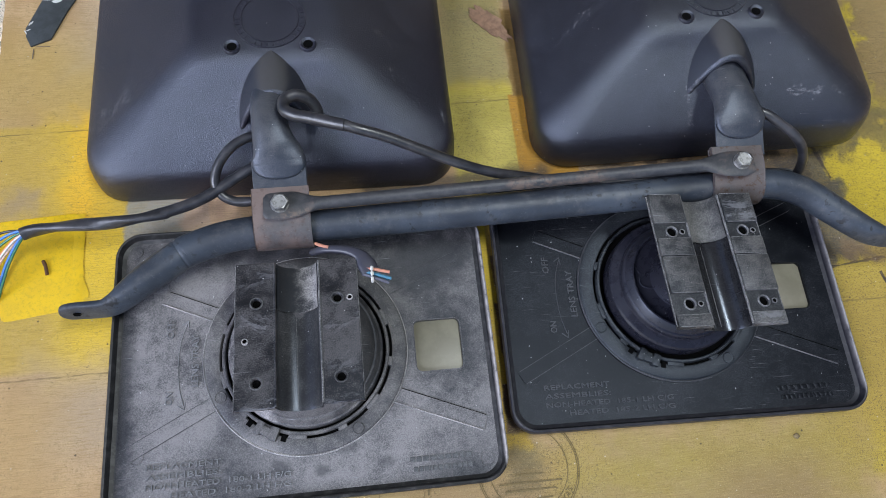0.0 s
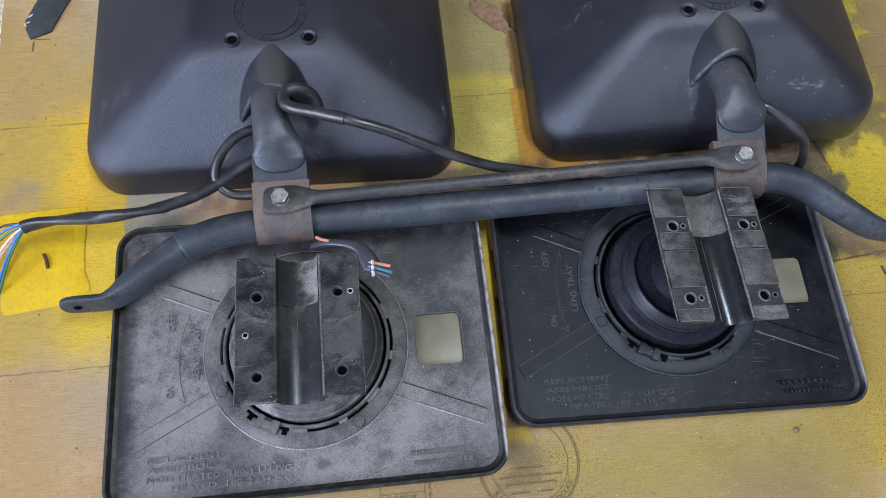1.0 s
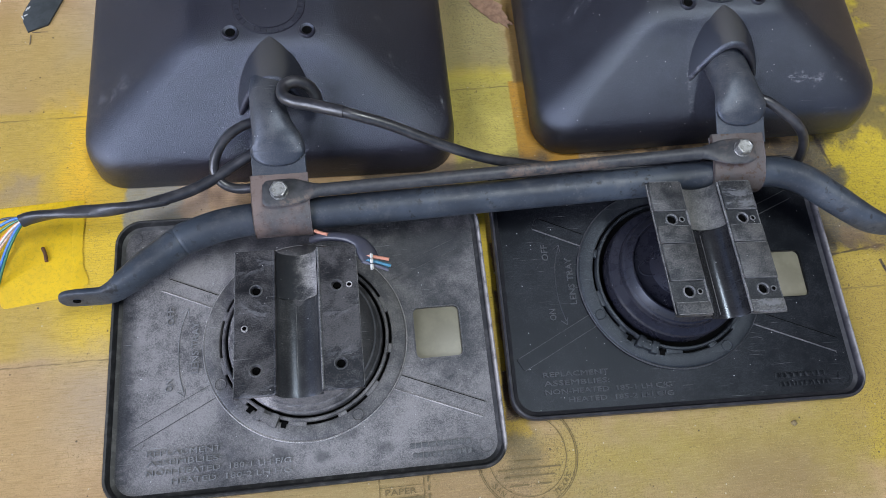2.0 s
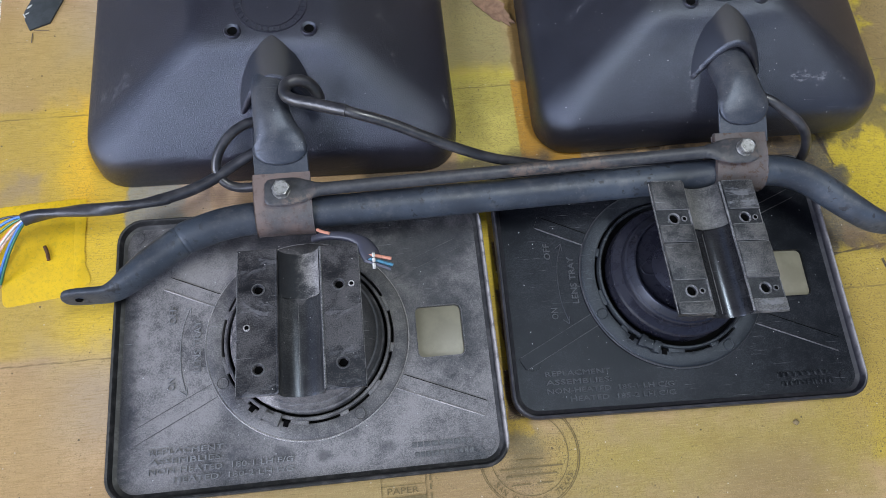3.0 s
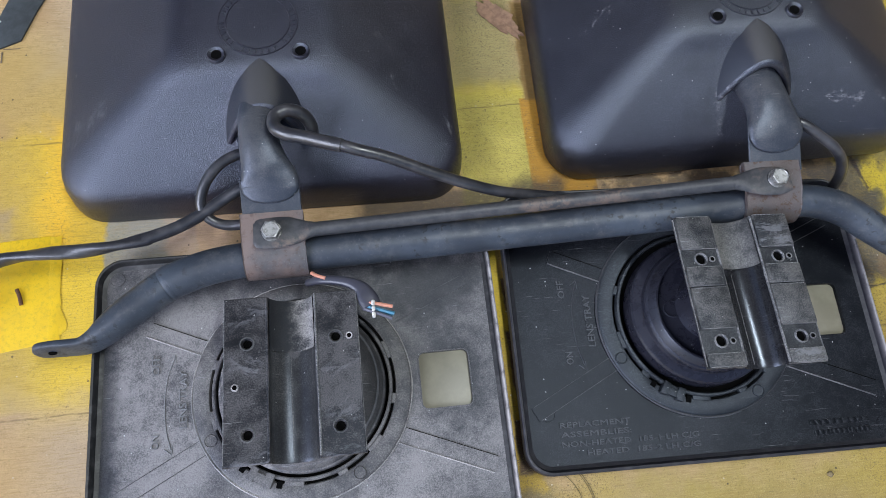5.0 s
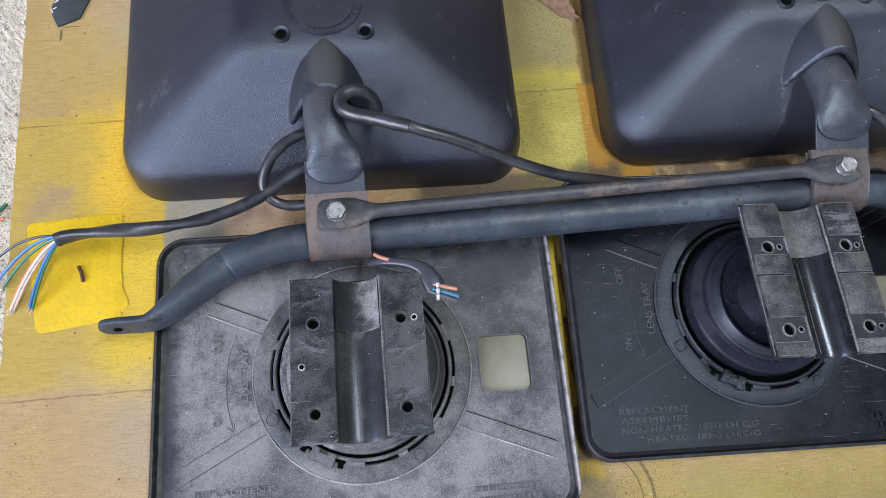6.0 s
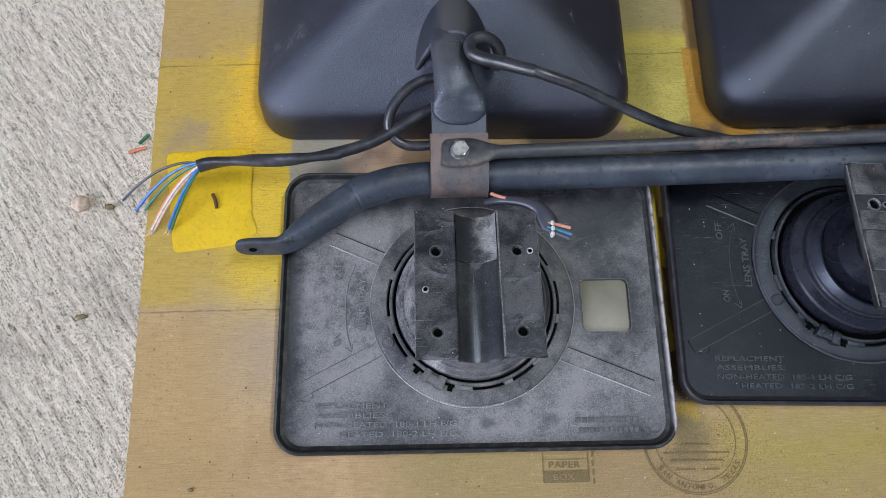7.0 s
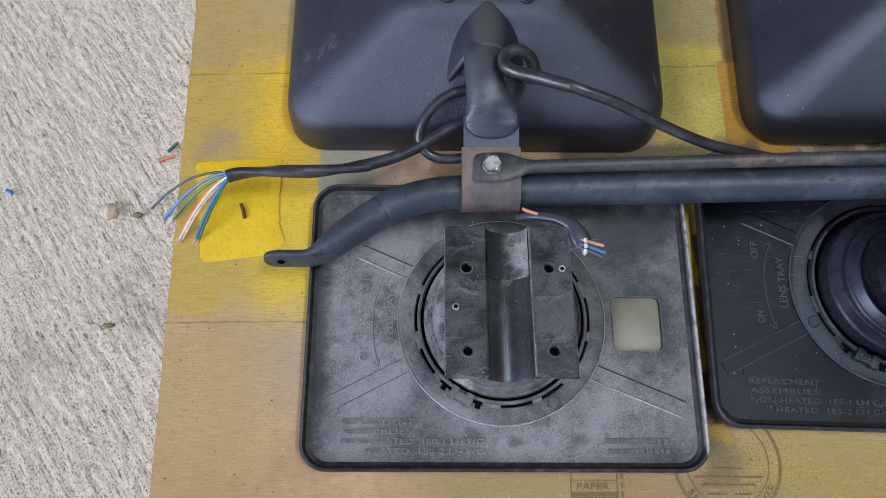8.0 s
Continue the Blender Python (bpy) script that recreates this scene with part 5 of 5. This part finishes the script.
words_a = [("REPLACMENT", -0.1315, 0.0590), ("ASSEMBLIES:", -0.1315, 0.0590), ("NON-HEATED  180-1 LH F/G", -0.1315, 0.1150), ("HEATED  180-2 LH F/G", -0.1115, 0.0950)]
words_b = [("REPLACMENT", -0.1315, 0.0590), ("ASSEMBLIES:", -0.1315, 0.0590), ("NON-HEATED  185-1 LH C/G", -0.1315, 0.1150), ("HEATED  185-2 LH C/G", -0.1115, 0.0950)]
build_tray(pose(-0.0408, 0.2370, 0.0, 0, 0, 0.0), tray_plastic_dusty, rim_a, ring_plastic, dome_dusty, block_plastic, groove_worn,
                    pose(-0.0004, -0.0052, 0.0768, -6.0, 0.5, 0.2), False, words_a, "dusty black plastic mirror lens tray with tube clamp block", letter_a)
build_tray(pose(0.2960, 0.2678, 0.0003, 0, 0, -1.4), tray_plastic_clean, rim_b, ring_clean, dome_gloss, block_plastic_dusty, groove_gloss,
                    pose(0.0108, -0.0050, 0.0855, -3.5, 3.5, 0.2), True, words_b, "black plastic mirror lens tray with dusty ribbed clamp block", letter_b)

# ---- cables ----
cable_left = empty("loose_cable", pose(-0.20, 0.36, 0.0), "black sheathed cable with stripped coloured wires", "cable")


def put_part(name, bm, material, thing, label=""):
    """A part whose mesh was drawn in world places."""
    ob = part(name, bm, material, thing, label)
    ob.matrix_parent_inverse = thing.matrix_world.inverted()
    return ob


put_part("sheath", cord([(-0.050, 0.4040, 0.0600), (-0.072, 0.3980, 0.0560), (-0.095, 0.3880, 0.0500), (-0.115, 0.3770, 0.0460), (-0.135, 0.3685, 0.0440), (-0.158, 0.3620, 0.0430)], 0.0051, 14), sheath_mat, cable_left)
twist = [(-0.152, 0.3633, 0.0432), (-0.158, 0.3620, 0.0430), (-0.183, 0.3585, 0.0420), (-0.207, 0.3570, 0.0410), (-0.231, 0.3575, 0.0400), (-0.255, 0.3570, 0.0385), (-0.268, 0.3555, 0.0375), (-0.2745, 0.3535, 0.0370)]
put_part("twisted_end", sweep([(x, y, z, 0.0049 + 0.0008 * min(1, k), 0.0049 - 0.0008 * min(1, k), (-0.152 - x) * 2600, 2.0 + 0.5 * min(1, k)) for k, (x, y, z) in enumerate(twist)], 22, 10), sheath_mat, cable_left)
put_part("sheath_loop", cord([(-0.045, 0.4240, 0.0680), (-0.066, 0.4215, 0.0680), (-0.082, 0.4185, 0.0670), (-0.096, 0.4110, 0.0640), (-0.107, 0.3985, 0.0580), (-0.1115, 0.3850, 0.0500), (-0.106, 0.3755, 0.0430),
                              (-0.094, 0.3705, 0.0400), (-0.076, 0.3700, 0.0420), (-0.055, 0.3730, 0.0480)], 0.0043, 12), sheath_mat, cable_left)
wires = [("wire_black", w_black, (-0.3505, 0.3365), 0.012, 0.0011), ("wire_blue", w_blue, (-0.3380, 0.3265), 0.009, 0.0013), ("wire_green", w_green, (-0.3300, 0.3270), 0.005, 0.0011),
         ("wire_orange", w_orange, (-0.3215, 0.3125), 0.007, 0.0013), ("wire_peach", w_peach, (-0.3190, 0.3095), 0.005, 0.0013), ("wire_white", w_white, (-0.3220, 0.3085), 0.006, 0.0009),
         ("wire_blue", w_blue, (-0.3075, 0.3100), 0.003, 0.0013), ("wire_green", w_green, (-0.3050, 0.3085), 0.001, 0.0011)]
for i, (nm, mt, (tx, ty), bow, r) in enumerate(wires):
    sx, sy, sz = -0.2735, 0.3540 + 0.0009 * (3.5 - i), 0.0375 + 0.0012 * ((i * 3) % 4 - 1.5)
    pts = []
    for f in (0.0, 0.22, 0.5, 0.78, 1.0):
        k = 4 * f * (1 - f)
        pts.append((sx + (tx - sx) * f, sy + (ty - sy) * f + bow * k * 0.8, sz * (1 - f) ** 1.15 + 0.0022 * f + 0.006 * k))
    w = put_part(nm, cord(pts, r, 8), mt, cable_left)
    if i not in (0, 1):
        e = pts[-1]
        d = Vector(pts[-1]) - Vector(pts[-2])
        d.normalize()
        for q in range(3):
            o = Vector((0.0005 * (q - 1), 0.0004 * ((q * 2) % 3 - 1), 0))
            b = cord([Vector(e) + o, Vector(e) + o * 2 + d * 0.003, Vector(e) + o * 3.4 + d * 0.0055 + Vector((0.001 * (q - 1), 0, 0))], 0.00035, 5, 4)
            t = put_part("copper_strand", b, copper_tip, w)
            t.matrix_parent_inverse = w.matrix_world.inverted()

cable_right = empty("socket_cable", pose(-0.03, 0.43, 0.09), "black cable leaving the housing socket, passing behind the rod", "cable")
put_part("sleeve", cord([(-0.019, 0.4260, 0.0760), (-0.0175, 0.4290, 0.0890), (-0.023, 0.4340, 0.0995), (-0.0335, 0.4350, 0.1055), (-0.0430, 0.4290, 0.1075), (-0.0430, 0.4190, 0.1085), (-0.0345, 0.4125, 0.1100), (-0.0220, 0.4080, 0.1120), (-0.0070, 0.4015, 0.1150), (0.0060, 0.3965, 0.1170)], 0.0052, 14), sheath_mat, cable_right)
put_part("sheath", cord([(-0.002, 0.4000, 0.1168), (0.0150, 0.3935, 0.1160), (0.0400, 0.3880, 0.1090), (0.0690, 0.3800, 0.0980), (0.1000, 0.3730, 0.0850), (0.1290, 0.3700, 0.0710), (0.1560, 0.3705, 0.0590), (0.1880, 0.3690, 0.0495), (0.2200, 0.3670, 0.0420), (0.2500, 0.3620, 0.0340), (0.2800, 0.3560, 0.0260)], 0.0045, 12), sheath_mat, cable_right)

cable_d = empty("short_cord", pose(0.40, 0.39, 0.09), "short black cord curling down beside the arm", "cable")
put_part("sheath", cord([(0.366, 0.4140, 0.0800), (0.378, 0.4090, 0.0870), (0.390, 0.4030, 0.0885), (0.402, 0.3950, 0.0850), (0.417, 0.3870, 0.0780), (0.431, 0.3800, 0.0650), (0.440, 0.3745, 0.0480), (0.444, 0.3700, 0.0300), (0.445, 0.3670, 0.0130)], 0.0046, 12), sheath_mat, cable_d)

# the wire stub under the first clamp block
stub = empty("wire_stub", pose(0.01, 0.285, 0.06), "cut grey cable stub with orange and blue wires, white tie", "cable")
put_part("sheath", sweep([(-0.030, 0.3130, 0.0500, 0.0030, 0.0030), (-0.018, 0.3115, 0.0600, 0.0034, 0.0030), (0.000, 0.3070, 0.0655, 0.0040, 0.0034), (0.0110, 0.3005, 0.0675, 0.0058, 0.0038), (0.0155, 0.2925, 0.0682, 0.0078, 0.0040), (0.0185, 0.2855, 0.0685, 0.0076, 0.0036)], 16, 8, power=2.4), w_sleeve, stub)
for nm, mt, p0, p1 in (("wire_orange", w_salmon, (0.012, 0.2890, 0.0700), (0.0340, 0.2830, 0.0720)), ("wire_blue", w_teal, (0.012, 0.2865, 0.0690), (0.0350, 0.2775, 0.0715)), ("wire_grey", w_grey, (0.012, 0.2840, 0.0690), (0.0330, 0.2745, 0.0700)), ("wire_blue", w_teal, (0.012, 0.2850, 0.0670), (0.0330, 0.2760, 0.0680))):
    mid = [(a + b) / 2 for a, b in zip(p0, p1)]
    mid[2] += 0.0008
    put_part(nm, cord([p0, mid, p1], 0.0014, 8, 6), mt, stub)
put_part("wire_orange", cord([(-0.0260, 0.3190, 0.0560), (-0.0225, 0.3160, 0.0590), (-0.0190, 0.3135, 0.0620), (-0.0150, 0.3115, 0.0640)], 0.0015, 8, 6), w_salmon, stub)
bm = bmesh.new()
for k in range(7):
    a = 2 * math.pi * k / 7
    c = Vector((0.0195, 0.2835 + 0.0056 * math.cos(a), 0.0695 + 0.0045 * math.sin(a)))
    sweep([(*(c + Vector((-0.0012, 0, 0))), 0.0016, 0.0016), (*c, 0.0023, 0.0023), (*(c + Vector((0.0014, 0, 0))), 0.0015, 0.0015)], 6, 2, bm=bm)
put_part("tie", bm, w_white, stub)

# ---- small things on the cardboard and concrete ----
def lump(name, x, y, z, sx, sy, sz, material, label, category, seed, rough=0.25):
    bm = bmesh.new()
    bmesh.ops.create_icosphere(bm, subdivisions=3, radius=1)
    for v in bm.verts:
        v.co *= 1 + rough * noise.noise(v.co * 1.7 + Vector((seed, 0, 0)))
        v.co = Vector((v.co.x * sx, v.co.y * sy, v.co.z * sz))
    ob = part(name, bm, material)
    ob.location = (x, y, z)
    return tagged(ob, label, category)


lump("pebble", -0.3885, 0.3345, -0.0002, 0.0078, 0.0072, 0.0052, pebble_tan, "small tan pebble on the concrete", "pebble", 1)
lump("dirt_crumb", -0.3640, 0.3325, -0.0035, 0.0040, 0.0028, 0.0016, dried_bits, "crumb of dry dirt on the concrete", "debris", 4, 0.5)
lump("dirt_crumb", -0.3760, 0.2325, -0.0035, 0.0055, 0.0022, 0.0014, dried_bits, "crumb of dry plant matter on the concrete", "debris", 6, 0.5)
lump("dirt_crumb", -0.2700, 0.0900, 0.0005, 0.0022, 0.0016, 0.0010, dried_bits, "dark crumb on the cardboard", "debris", 7, 0.4)
lump("dirt_crumb", 0.3860, 0.1250, 0.0006, 0.0026, 0.0022, 0.0012, dried_bits, "dark crumb on the cardboard", "debris", 8, 0.4)


def snip(name, p0, p1, r, material, label):
    mid = ((p0[0] + p1[0]) / 2 + 0.0006, (p0[1] + p1[1]) / 2 + 0.0005, p0[2] + 0.0003)
    return tagged(part(name, cord([p0, mid, p1], r, 10, 4), material), label, "wire offcut")


snip("wire_offcut", (-0.3525, 0.3855, -0.0030), (-0.3375, 0.3905, -0.0030), 0.0015, w_orange, "orange wire offcut on the concrete")
snip("wire_offcut", (-0.3445, 0.3945, -0.0030), (-0.3365, 0.4040, -0.0030), 0.0015, w_green, "green wire offcut on the concrete")
snip("wire_offcut", (-0.4850, 0.3550, -0.0030), (-0.4790, 0.3520, -0.0030), 0.0015, w_blue, "blue wire offcut on the concrete")
snip("rusty_pin", (-0.2715, 0.3420, 0.0016), (-0.2670, 0.3285, 0.0016), 0.0016, rust_brown, "short rusty pin lying on yellow cardboard")

# a piece of yellow tape with round corners
def build_tape():
    corners = [(-0.3020, 0.2870), (-0.2430, 0.2950), (-0.2290, 0.3060), (-0.2380, 0.3270), (-0.2440, 0.3880), (-0.3170, 0.3830)]
    ring = []
    for k, p in enumerate(corners):
        p, q, r = Vector(p), Vector(corners[k - 1]), Vector(corners[(k + 1) % len(corners)])
        u, w = p + (q - p).normalized() * 0.006, p + (r - p).normalized() * 0.006
        for f in (0.0, 0.33, 0.67, 1.0):
            ring.append(u * (1 - f) ** 2 + p * 2 * f * (1 - f) + w * f * f)
    mid = sum(ring, Vector((0, 0))) / len(ring)
    rings = [[(x, y, 0.0001) for x, y in ring], [(x, y, 0.0002) for x, y in ring], [(*(mid + (p - mid) * 0.98), 0.0004) for p in ring]]
    thing = empty("tape_piece", Matrix.Identity(4), "bright yellow tape patch with rounded corners on the cardboard", "tape")
    part("tape_film", loft(rings), tape_yellow, thing)
    # its lifted end, doubled over in a narrow strip
    fold = []
    for k in range(21):
        y = 0.2960 + 0.0905 * k / 20
        x = -0.2405 - 0.0030 * k / 20 + 0.0012 * noise.noise(Vector((y * 90, 3, 1)))
        fold.append((x, y, 0.0005, 0.0046 + 0.0010 * noise.noise(Vector((y * 70, 8, 2))), 0.0003))
    part("folded_end", sweep(fold, 8, 2), tape_yellow, thing)


build_tape()

# torn top layer of the board between the housings
tear = bmesh.new()
edge = []
for k in range(64):
    a = 2 * math.pi * k / 64
    r = 1 + 0.40 * noise.noise(Vector((math.cos(a) * 2.1, math.sin(a) * 2.1, 3))) + 0.30 * noise.noise(Vector((math.cos(a) * 7, math.sin(a) * 7, 8)))
    p = Vector((0.028 * r * math.cos(a), 0.0090 * r * math.sin(a), 0))
    p.rotate(Euler((0, 0, radians(-48))))
    edge.append((0.1660 + p.x, 0.5860 + p.y))


def curl(x, y):
    """The flap lifts and buckles away from its glued side."""
    d = max(0.0, (x - 0.166) * 0.74 + (y - 0.586) * 0.67 + 0.004)
    return 0.0006 + 0.42 * d + 0.0016 * noise.noise(Vector((x * 160, y * 160, 0)))


rings = []
for f, dz in ((1.0, -0.0004), (1.0, 0.0), (0.75, 0.0), (0.45, 0.0), (0.15, 0.0)):
    rings.append([(0.166 + (x - 0.166) * f, 0.586 + (y - 0.586) * f, max(0.0002, curl(0.166 + (x - 0.166) * f, 0.586 + (y - 0.586) * f) + dz)) for x, y in edge])
loft(rings, bm=tear)
tagged(part("torn_paper", tear, torn_kraft), "torn brown paper flap on the cardboard", "paper")

# dark strip with pale marks
strip = empty("rubber_strip", pose(-0.300, 0.585, 0.0), "dark grey flat strip with cut tip and pale marks", "strip")
ring = [(-0.3055, 0.5762), (-0.2866, 0.5845), (-0.2740, 0.6180), (-0.2629, 0.6423), (-0.2480, 0.6760), (-0.2800, 0.6900), (-0.2963, 0.6438), (-0.3125, 0.5985), (-0.3110, 0.5880)]
b = loft([[(x, y, 0.0003) for x, y in ring], [(x, y, 0.0016) for x, y in ring], [(-0.285 + (x + 0.285) * 0.97, 0.61 + (y - 0.61) * 0.985, 0.0020) for x, y in ring]])
put_part("strip_body", b, dark_strip, strip)
def printed(bm, x, y, turn):
    mk = part("printed_mark", bm, white_mark, strip, smooth=False)
    mk.matrix_parent_inverse = strip.matrix_world.inverted()
    mk.matrix_basis = Matrix.Translation((x, y, 0.0019)) @ Matrix.Rotation(radians(turn), 4, 'Z')


# unreadable letters as bars, a tick and a half-round sign
for x, y, w, a in ((-0.3118, 0.5935, 0.0050, 118), (-0.3092, 0.5962, 0.0040, 30), (-0.3086, 0.6038, 0.0040, 60), (-0.3068, 0.6052, 0.0040, 60), (-0.2664, 0.6405, 0.0040, 55), (-0.2688, 0.6385, 0.0036, 55), (-0.2964, 0.6342, 0.0062, -8)):
    printed(block(-w / 2, w / 2, -0.0006, 0.0006, 0.0, 0.0004, 0.0001), x, y, a)
half = [(0.0062 * math.cos(radians(q)), 0.0050 * math.sin(radians(q))) for q in range(180, 361, 15)]
printed(loft([[(x, y, 0.0) for x, y in half], [(x, y, 0.0004) for x, y in half]]), -0.2846, 0.6352, 28)
printed(block(-0.0072, 0.0072, -0.0007, 0.0007, 0.0, 0.0004, 0.0001), -0.2868, 0.6375, 32)
pencil = plain("pencil_line", (0.16, 0.12, 0.08), 0.8, 0.3, 500)
for x0, x1, y0, y1 in ((-0.3034, -0.3024, 0.5620, 0.5735), (-0.3020, -0.2872, 0.5762, 0.5769)):
    tagged(part("pencil_line", block(x0, x1, y0, y1, 0.0001, 0.0004, 0), pencil), "short dark pencil stroke on the cardboard", "mark", "pencil strokes")

# cable end with a dark red plug beyond the second housing
plug = empty("plug_lead", pose(0.50, 0.58, 0.0), "black lead with a dark red plug on the cardboard", "cable")
put_part("lead", cord([(0.47, 0.566, 0.006), (0.495, 0.576, 0.006), (0.52, 0.585, 0.006)], 0.0045, 10), sheath_mat, plug)
put_part("plug_body", cord([(0.518, 0.584, 0.008), (0.535, 0.590, 0.009), (0.555, 0.598, 0.009)], 0.0090, 12), gap_black, plug)
put_part("plug_ring", cord([(0.528, 0.588, 0.012), (0.540, 0.592, 0.013)], 0.0070, 12), red_dark, plug)

# ---- print on the board ----
print_a = empty("printed_stamp", pose(0.0320, 0.1000, 0.0), "faded brown box-maker print on the cardboard", "print")


def ink(name, bm, thing):
    ob = part(name, bm, print_ink, thing)
    ob.matrix_parent_inverse = thing.matrix_world.inverted()
    return ob


def ink_text(body, size, width, x, y, thing, turn=0):
    ob = lettering(body, size, width, thing, print_ink, Matrix.Identity(4), 0.0001, "printed_word")
    ob.matrix_parent_inverse = thing.matrix_world.inverted()
    ob.matrix_basis = Matrix.Translation((x, y, 0.0003)) @ Matrix.Rotation(radians(turn), 4, 'Z')
    return ob


for x0, x1, y0, y1 in ((0.0125, 0.0500, 0.1150, 0.1154), (0.0125, 0.0500, 0.1072, 0.1076), (0.0125, 0.0129, 0.0900, 0.1155), (0.0496, 0.0500, 0.0900, 0.1155)):
    ink("printed_rule", block(x0, x1, y0, y1, 0.0001, 0.0004, 0), print_a)
ink_text("PAPER", 0.0072, 0.0260, 0.0175, 0.1008, print_a)
ink("printed_panel", block(0.0130, 0.0495, 0.0895, 0.0985, 0.0001, 0.00035, 0), print_a)
bx = ink_text("BOX", 0.0072, 0.0170, 0.0210, 0.0915, print_a)
bx.data.materials[0] = card_edge
bx.matrix_basis = Matrix.Translation((0.0210, 0.0915, 0.0006))
for i in range(4):
    ink("printed_bar", block(0.0530, 0.0545, 0.088 + 0.007 * i, 0.0925 + 0.007 * i, 0.0001, 0.0003, 0), print_a)

print_b = empty("printed_stamp", pose(0.1405, 0.1220, 0.0), "faded round box certificate print on the cardboard", "print")
for r in (0.0440, 0.0425, 0.0340):
    ink("printed_ring", revolve([(r + 0.0003, 0.0003), (r - 0.0003, 0.0003)], 80, centre=(0.1405, 0.1220)), print_b)
word = "SAN ANTONIO, TEXAS"
for i, ch in enumerate(word):
    if ch == " ":
        continue
    a = radians(-90 + (i - (len(word) - 1) / 2) * 6.6)
    ink_text(ch, 0.0062, 0.0016 if ch in ",I" else 0.0036, 0.1405 + 0.0405 * math.cos(a), 0.1220 + 0.0405 * math.sin(a), print_b, math.degrees(a) + 90)
for x0, x1, y in ((0.118, 0.162, 0.104), (0.113, 0.168, 0.110), (0.122, 0.138, 0.097), (0.144, 0.158, 0.097), (0.128, 0.152, 0.1165)):
    ink("printed_bar", block(x0, x1, y, y + 0.0012, 0.0001, 0.0003, 0), print_b)
